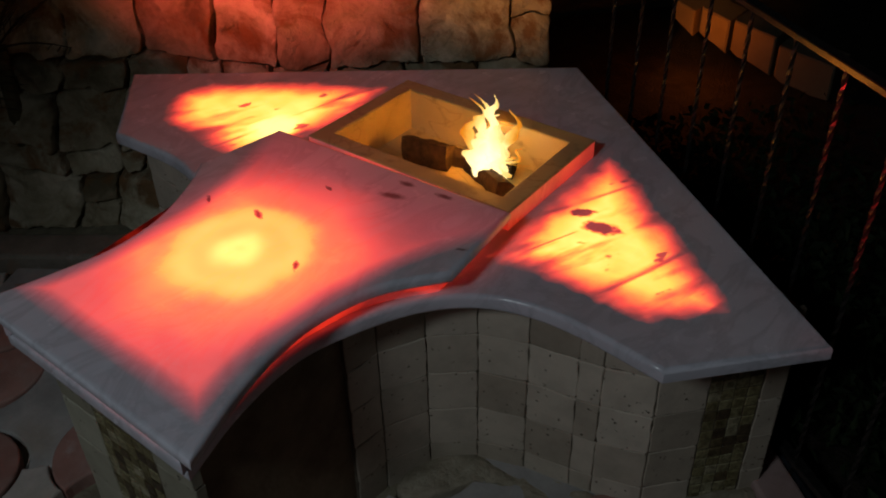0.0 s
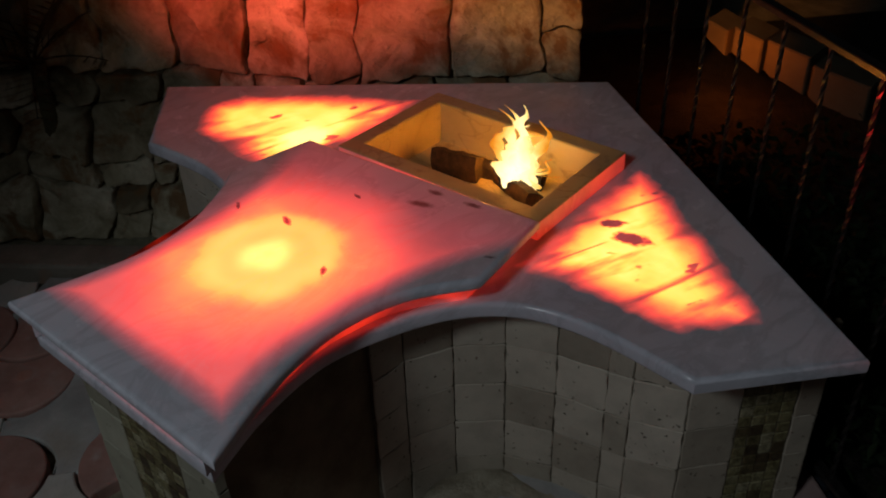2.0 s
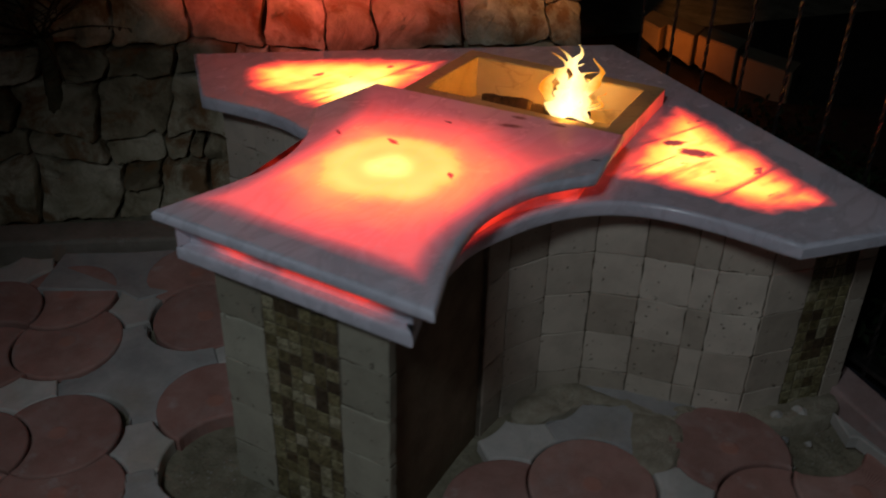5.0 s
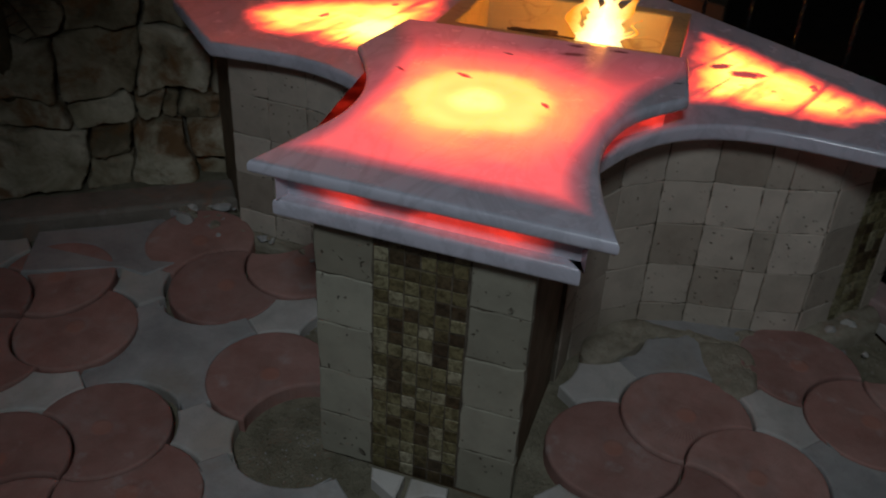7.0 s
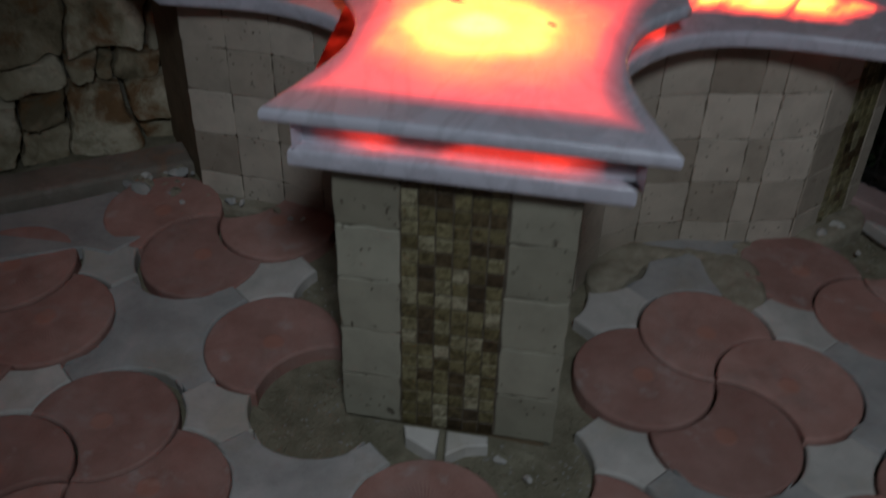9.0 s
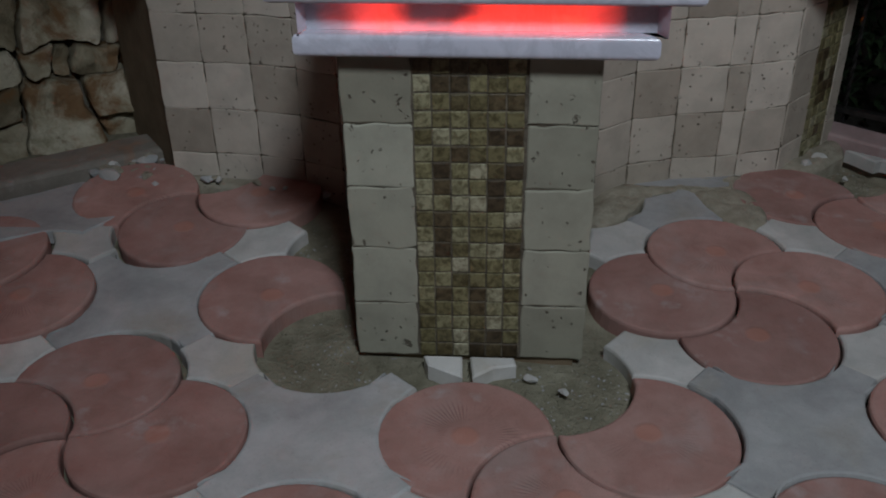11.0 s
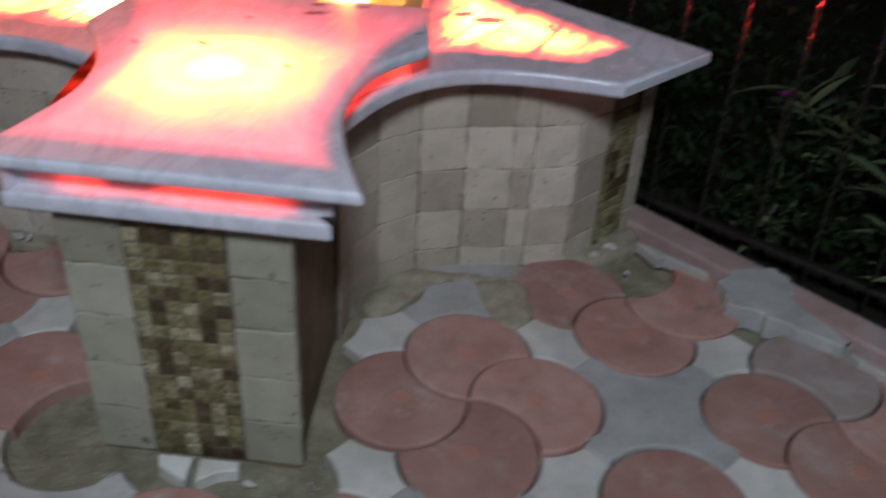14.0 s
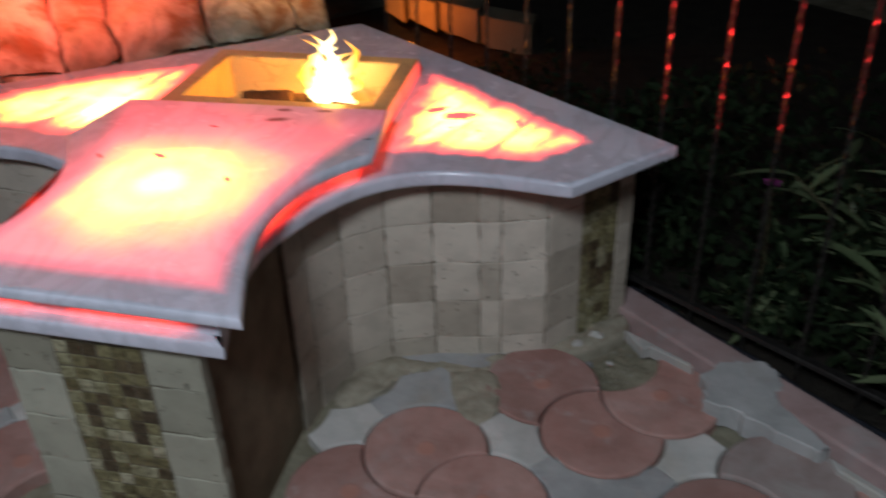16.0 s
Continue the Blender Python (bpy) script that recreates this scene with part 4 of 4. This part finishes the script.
def clad_curve(points, rows, z0, widths, lead=0.0):
    """Columns of tiles along a curved face, each square to it."""
    line = curve(points, 24)
    wide = curve(points, 4)
    face, back = [], []
    for k, q in enumerate(wide):
        t = (Vector(wide[min(k + 1, len(wide) - 1)]) - Vector(wide[max(k - 1, 0)])).normalized()
        inward = Vector((-t.y, t.x))
        face.append(tuple(Vector(q) + inward * 0.0032))
        back.append(tuple(Vector(q) + inward * 0.0135))
    part("tile_bed", prism(face + back[::-1], [(z0, 0), (0.5035, 0)]), M_JOINT, core)
    i, at = 0, Vector(line[0])
    for n_col, w in enumerate([lead] * (lead > 0) + widths):
        # walk a chord of this width along the curve
        start, goal = at, None
        while i < len(line) - 1:
            p = Vector(line[i + 1])
            if (p - start).length >= w:
                q = Vector(line[i]) if (Vector(line[i]) - start).length < w else start
                for f in range(1, 41):
                    goal = q.lerp(p, f / 40)
                    if (goal - start).length >= w:
                        break
                break
            i += 1
        if goal is None:
            goal = start + (Vector(line[-1]) - start).normalized() * w if (Vector(line[-1]) - start).length > 0.01 else None
        if goal is None:
            break
        d = (goal - start).normalized()
        for k in range(rows):
            z = z0 + 0.1 * k
            piece("tile", CUT_TILE if lead and not n_col else NARROW if w < 0.06 else TILES[rnd.randrange(5)], core, on_face(start, d, 0.0, z, rnd.uniform(-0.0015, 0.001), rnd.uniform(-0.8, 0.8)))
        at = goal


run_r = sum((Vector(b) - Vector(a)).length for a, b in zip(curve(BASE_R, 24), curve(BASE_R, 24)[1:]))
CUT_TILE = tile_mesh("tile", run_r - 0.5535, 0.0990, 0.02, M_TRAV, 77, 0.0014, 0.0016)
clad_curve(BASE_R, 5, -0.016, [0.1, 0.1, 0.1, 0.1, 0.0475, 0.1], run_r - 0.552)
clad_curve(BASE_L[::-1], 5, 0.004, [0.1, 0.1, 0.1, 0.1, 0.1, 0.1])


# ---- paving ----
def build_paving():
    pav = thing("pavement", "yard paved with red petal and grey concrete pavers", "paving", kind="structure")
    r, gap, top = 0.129, 0.0022, 0.0
    thick = 0.042

    def arc(c, a0, a1, rad, n):
        return [(c[0] + rad * math.cos(radians(a0 + (a1 - a0) * k / n)), c[1] + rad * math.sin(radians(a0 + (a1 - a0) * k / n))) for k in range(n + 1)]

    rings = [(-thick, 0), (-0.006, 0), (-0.0018, 0.0016), (0.0, 0.005)]

    def shape(name, poly, material):
        bm = prism(poly, rings)
        bmesh.ops.recalc_face_normals(bm, faces=bm.faces)
        me = bpy.data.meshes.new(name)
        bm.to_mesh(me)
        bm.free()
        me.materials.append(material)
        return me

    # petal along +x from the wheel's middle; the neighbour clockwise keeps its round edge
    petal = arc((r, 0), -90, 180, r - gap, 30) + arc((0, -r), 90, 0, r + gap, 12)[1:-1]
    petal_me = shape("paver", petal, M_RED_PAVER)
    mirror_me = shape("paver", [(x, -y) for x, y in petal], M_RED_PAVER)
    # six-sided stone between two wheels that lie along its x
    big = r + gap
    e = 0.078

    def side(sx, sy, y):
        return sx * (0.159 - math.sqrt(big * big - (y * sy - 0.0912) ** 2) if sx > 0 else 0.159 - math.sqrt(big * big - (y * sy - 0.0912) ** 2))

    hexa = []
    ys = [-e + 2 * e * k / 16 for k in range(17)]
    for y in ys:
        hexa.append((side(1, 1 if y > 0 else -1, y), y))
    for y in ys[::-1]:
        hexa.append((side(-1, 1 if y > 0 else -1, y), y))
    hex_me = shape("paver", hexa, M_PALE_PAVER)
    # four-horned stone between four wheels
    half = 0.3535
    star = []
    for k in range(4):
        a = 90 * k + 45
        # horn along the diagonal, ends at the six-sided stone
        reach = 0.25 - e - 0.003
        ux, uy = math.cos(radians(a)), math.sin(radians(a))
        w = 0.034
        star.append((ux * reach + uy * w, uy * reach - ux * w))
        star.append((ux * reach - uy * w, uy * reach + ux * w))
        b = 90 * (k + 1)
        c = ((half - r) * math.cos(radians(b)), (half - r) * math.sin(radians(b)))
        for t in arc(c, b + 180 - 52, b + 180 + 52, big, 10)[::-1]:
            star.append(t)
    # order round the middle
    star.sort(key=lambda q: math.atan2(q[1], q[0]))
    star_me = shape("paver", star, M_GREY_PAVER)

    turn = 6.0
    o = Vector((0.452, 0.203))
    ua = Vector((math.cos(radians(turn + 45)), math.sin(radians(turn + 45))))
    ub = Vector((ua.y, -ua.x))
    foot = offset([(0.178, 0.0)] + BASE_R + [END_R, (-0.02, 1.35), END_L] + BASE_L[::-1] + [(-0.178, 0.0)], -0.0)

    def inside(p, poly):
        hit = False
        for i in range(len(poly)):
            (x0, y0), (x1, y1) = poly[i - 1], poly[i]
            if (y0 > p.y) != (y1 > p.y) and p.x < (x1 - x0) * (p.y - y0) / (y1 - y0) + x0:
                hit = not hit
        return hit

    def allowed(p, reach):
        if inside(p, foot):
            return False
        if (p.x - 0.760) * 0.632 + (p.y - 0.865) * 0.775 > -reach * 0.75:
            return False
        w = (p - WB).dot(WN) - 0.18
        if w < 0.02 + reach:
            return False
        ledge = (p - Vector((-0.735, 0.625))).dot(Vector((0.608, -0.794)))
        return not (p.x < -0.55 and ledge < reach * 0.9)

    gone = [(-0.265, 0.254), (-0.238, -0.002), (-0.12, 0.14), (0.124, -0.06), (0.753, 0.717), (-0.06, -0.03)]

    dusty_me = mirror_me.copy()
    dusty_me.materials.clear()
    dusty_me.materials.append(M_DUSTY)

    def lay(me, p, ang, reach):
        if me == mirror_me and (p - Vector((1.14, 0.41))).length < 0.09:
            me = dusty_me
        if not allowed(p, reach) or any((p - Vector(q)).length < 0.05 for q in gone):
            return
        z = ground_z(p.x, p.y) + rnd.uniform(-0.003, 0.003) - (0.0015 if me in (star_me, hex_me) else 0.0)
        slope_x = (ground_z(p.x + 0.05, p.y) - ground_z(p.x - 0.05, p.y)) / 0.1
        slope_y = (ground_z(p.x, p.y + 0.05) - ground_z(p.x, p.y - 0.05)) / 0.1
        lie = pose(p.x, p.y, z, math.degrees(math.atan(slope_y)) + rnd.uniform(-0.6, 0.6), -math.degrees(math.atan(slope_x)) + rnd.uniform(-0.6, 0.6), 0)
        piece("paver", me, pav, lie @ pose(0, 0, 0, 0, 0, ang + rnd.uniform(-0.8, 0.8)))

    # pieces turn about their own middle, so keep the meshes centred there
    for me, shift in ((petal_me, (-r, 0.0)), (mirror_me, (-r, 0.0)), (dusty_me, (-r, 0.0))):
        me.transform(Matrix.Translation((shift[0], shift[1], 0)))
    # wheels that lie out of the strict pattern
    nudge = {(-1, -1): (0.026, 0.0), (-1, -2): (0.042, 0.012), (-2, -2): (0.024, 0.022), (-2, -1): (0.012, 0.004), (-1, 0): (0.0, -0.008)}

    def drift(*wheels):
        """The stones between wheels follow them halfway."""
        return sum((Vector(nudge.get(w, (0.0, 0.0))) for w in wheels), Vector((0.0, 0.0))) / len(wheels)

    for i in range(-4, 4):
        for j in range(-4, 4):
            c = o + ua * (0.5 * i) + ub * (0.5 * j)
            cw = c + Vector(nudge.get((i, j), (0.0, 0.0)))
            if abs(c.x) > 1.9 or c.y < -1.5 or c.y > 1.3:
                continue
            for k in range(4):
                a = turn + 90 * k
                lay(petal_me if (i, j) == (0, 0) else mirror_me, cw + Vector((math.cos(radians(a)), math.sin(radians(a)))) * r, a, 0.10)
            lay(hex_me, c + ua * 0.25 + drift((i, j), (i + 1, j)), turn + 45, 0.05)
            lay(hex_me, c + ub * 0.25 + drift((i, j), (i, j + 1)), turn - 45, 0.05)
            lay(star_me, c + (ua + ub) * 0.25 + drift((i, j), (i + 1, j), (i, j + 1), (i + 1, j + 1)), turn, 0.12)


build_paving()


# ---- crumbs and patches ----
def rubble(x, y, z, size, seed, material, label, category="stone", group="loose stones by the table"):
    r = random.Random(seed)
    bm = bmesh.new()
    bmesh.ops.create_icosphere(bm, subdivisions=2, radius=1.0)
    cuts = [(Vector((r.uniform(-1, 1), r.uniform(-1, 1), r.uniform(-0.4, 1))).normalized(), r.uniform(0.45, 0.7)) for _ in range(7)]
    for v in bm.verts:
        for n, d in cuts:
            k = v.co.dot(n)
            if k > d:
                v.co -= n * (k - d)
        v.co *= 1 + 0.08 * noise.noise(v.co * 3 + Vector((seed, 0, 0)))
        v.co = Vector((v.co.x * size[0], v.co.y * size[1], v.co.z * size[2]))
    ob = part("stone_chip", bm, material)
    ob.matrix_basis = pose(x, y, z, 0, 0, r.uniform(0, 360))
    return tagged(ob, label, category, group)


rubble(-0.800, 0.500, 0.068, (0.034, 0.022, 0.018), 1, M_PALE_PAVER, "pale broken stone lying by the table's corner")
rubble(-0.765, 0.535, 0.062, (0.018, 0.014, 0.010), 2, M_GROUT, "small crumb of mortar by the table's corner")
rubble(-0.735, 0.505, 0.060, (0.020, 0.016, 0.010), 3, M_GREY_PAVER, "small grey stone chip by the table's corner")
chips = random.Random(23)
for k in range(34):
    f = chips.random()
    cx, cy = (-0.88 + 0.16 * chips.random(), 0.50 + 0.11 * chips.random()) if k < 9 or k > 19 else (-0.70 + 0.40 * f, 0.525 - 0.09 * f + 0.02 * chips.random())
    size = chips.uniform(0.005, 0.012) if k < 20 else chips.uniform(0.008, 0.020)
    rubble(cx, cy, 0.060 + size * 0.3, (size * 1.4, size, size * 0.7), 60 + k, (M_GREY_PAVER, M_PALE_PAVER, M_GROUT)[k % 3], "small crumb of broken concrete along the tiled base")
rubble(-0.700, 0.480, 0.058, (0.014, 0.012, 0.009), 4, M_GREY_PAVER, "small grey stone chip by the table's corner")
rubble(0.700, 0.735, 0.036, (0.022, 0.016, 0.012), 5, M_PALE_PAVER, "pale stone chip lying in the sand")
rubble(0.735, 0.775, 0.032, (0.030, 0.022, 0.016), 6, M_PALE_PAVER, "pale stone chip lying in the sand")
rubble(0.775, 0.700, 0.014, (0.012, 0.010, 0.008), 7, M_PALE_PAVER, "small pale pebble in the open sand bed")
rubble(0.730, 0.690, 0.012, (0.012, 0.009, 0.008), 8, M_GREY_PAVER, "small grey pebble in the open sand bed")
rubble(0.150, -0.075, 0.000, (0.010, 0.008, 0.006), 9, M_PALE_PAVER, "small pale pebble in the open sand bed")
rubble(0.100, -0.045, 0.000, (0.013, 0.009, 0.007), 10, M_GREY_PAVER, "small grey pebble in the open sand bed")


def build_gravel():
    """Grit lying in the open sand beds."""
    r = random.Random(9)
    bm = bmesh.new()
    for _ in range(420):
        cx, cy, reach = r.choice(((0.16, -0.07, 0.10), (0.10, -0.03, 0.10), (-0.22, 0.0, 0.10), (-0.30, 0.26, 0.08), (0.75, 0.72, 0.09), (0.40, 0.62, 0.12), (-0.62, 0.50, 0.16)))
        a, d = r.uniform(0, 2 * math.pi), reach * math.sqrt(r.random())
        x, y = cx + d * math.cos(a), cy + d * math.sin(a)
        z = ground_z(x, y) - 0.034 + 0.006 * noise.noise((x * 9, y * 9, 0))
        w = r.uniform(0.0007, 0.0026)
        m = pose(x, y, z + w * 0.4, 0, 0, r.uniform(0, 360)) @ Matrix.Diagonal((w * r.uniform(1, 1.8), w, w * 0.8, 1))
        vs = [bm.verts.new(m @ Vector(q)) for q in ((1, 0, 0), (-1, 0.1, 0), (0.1, 1, 0), (0, -1, 0.1), (0.1, 0, 1), (0, 0, -1))]
        for i, j, k in ((0, 2, 4), (2, 1, 4), (1, 3, 4), (3, 0, 4), (2, 0, 5), (1, 2, 5), (3, 1, 5), (0, 3, 5)):
            bm.faces.new((vs[i], vs[j], vs[k]))
    g = part("gravel", bm, M_GREY_PAVER)
    tagged(g, "pale grit scattered over the open sand beds", "gravel", kind="stuff")


build_gravel()


def broken_paver(corners, z, material, label):
    ob = part("broken_paver", prism(corners, [(z - 0.03, 0), (z - 0.003, 0), (z, 0.003)]), material)
    return tagged(ob, label, "paver", "broken pavers")


broken_paver([(-0.072, -0.016), (-0.063, -0.040), (-0.006, -0.068), (-0.010, -0.014)], 0.014, M_PALE_PAVER, "white broken paver piece at the pillar's foot")
broken_paver([(0.002, -0.012), (0.010, -0.066), (0.040, -0.040), (0.076, -0.030), (0.072, -0.010)], 0.013, M_PALE_PAVER, "white broken paver piece at the pillar's foot")
broken_paver([(0.800, 0.800), (0.845, 0.735), (0.862, 0.745), (0.958, 0.690), (0.952, 0.706)], 0.042, M_PALE_PAVER, "pale cut paver wedge along the kerb")
broken_paver([(1.225, 0.472), (1.235, 0.440), (1.330, 0.370), (1.326, 0.394)], 0.036, M_PALE_PAVER, "pale cut paver wedge along the kerb")

broken_paver([(-1.02, 0.18), (-0.835, 0.285), (-0.768, 0.281), (-0.730, 0.345), (-0.755, 0.420), (-0.80, 0.475), (-0.872, 0.505), (-0.945, 0.440), (-1.10, 0.33)], 0.050, M_GREY_PAVER, "flat grey broken concrete paver beside the ledge")


def mortar_patch(corners, z, material, label, lump=0.006):
    """An uneven smear of mortar, thin at its rim."""
    line = curve(corners + corners[:1], 5)[:-1]
    mid = sum((Vector(p) for p in line), Vector((0, 0))) / len(line)
    bm = bmesh.new()
    rings = []
    for f, h in ((1.0, -0.03), (1.0, 0.0), (0.93, 0.7), (0.75, 1.0), (0.45, 1.1), (0.2, 1.1)):
        ring = []
        for p in line:
            q = mid + (Vector(p) - mid) * f * (1 + 0.05 * noise.noise((p[0] * 40, p[1] * 40, 0)))
            top = z - 0.010 + 0.010 * h + lump * max(0, h) * noise.noise((q.x * 22, q.y * 22, 2))
            ring.append(bm.verts.new((q.x, q.y, top if h >= 0 else z - 0.04)))
        rings.append(ring)
    n = len(line)
    for lo, hi in zip(rings, rings[1:]):
        for k in range(n):
            bm.faces.new((lo[k], lo[(k + 1) % n], hi[(k + 1) % n], hi[k]))
    bm.faces.new(rings[-1])
    ob = smooth(part("mortar_smear", bm, material), 60)
    return tagged(ob, label, "mortar", "mortar smears")


def cement_patch(corners, z, label):
    """A flat cast of cement with a ragged, broken outline."""
    r = random.Random(14)
    line = []
    for a, b in zip(corners, corners[1:] + corners[:1]):
        for k in range(6):
            p = Vector(a).lerp(Vector(b), k / 6)
            line.append((p.x + r.uniform(-0.007, 0.007), p.y + r.uniform(-0.007, 0.007)))
    ob = part("cement_patch", prism(line, [(z - 0.055, 0), (z - 0.003, 0), (z, 0.003)]), M_GREY_PAVER)
    return tagged(ob, label, "cement", "mortar smears")


cement_patch([(0.978, 0.656), (1.021, 0.716), (1.121, 0.735), (1.145, 0.659), (1.128, 0.617), (1.222, 0.483), (1.203, 0.463), (1.084, 0.534), (0.985, 0.579)], 0.052, "flat grey cement cast with ragged edges over the kerb")
mortar_patch([(0.20, 0.50), (0.235, 0.585), (0.33, 0.640), (0.45, 0.655), (0.56, 0.662), (0.60, 0.630), (0.50, 0.585), (0.42, 0.56), (0.33, 0.54), (0.26, 0.47)], 0.034, M_GROUT, "rough sand mortar smeared along the tiled base", 0.014)
mortar_patch([(0.425, 0.575), (0.520, 0.600), (0.560, 0.520), (0.552, 0.440), (0.500, 0.430), (0.455, 0.490)], 0.036, M_GROUT, "sand mortar filling beside the red pavers", 0.008)
mortar_patch([(0.195, 0.500), (0.260, 0.590), (0.392, 0.600), (0.400, 0.575), (0.330, 0.535), (0.300, 0.480), (0.262, 0.430), (0.21, 0.42)], 0.038, M_GROUT, "rough sand mortar smeared along the tiled base", 0.012)
mortar_patch([(0.62, 0.70), (0.72, 0.84), (0.79, 0.88), (0.80, 0.80), (0.70, 0.70)], 0.034, M_GROUT, "rough sand mortar smeared along the tiled base", 0.012)
mortar_patch([(-0.70, 0.545), (-0.60, 0.545), (-0.46, 0.545), (-0.40, 0.52), (-0.50, 0.50), (-0.64, 0.50), (-0.80, 0.47), (-0.86, 0.52), (-0.78, 0.58)], 0.050, M_GROUT, "grey crumbling mortar bed beside the tiled base", 0.012)
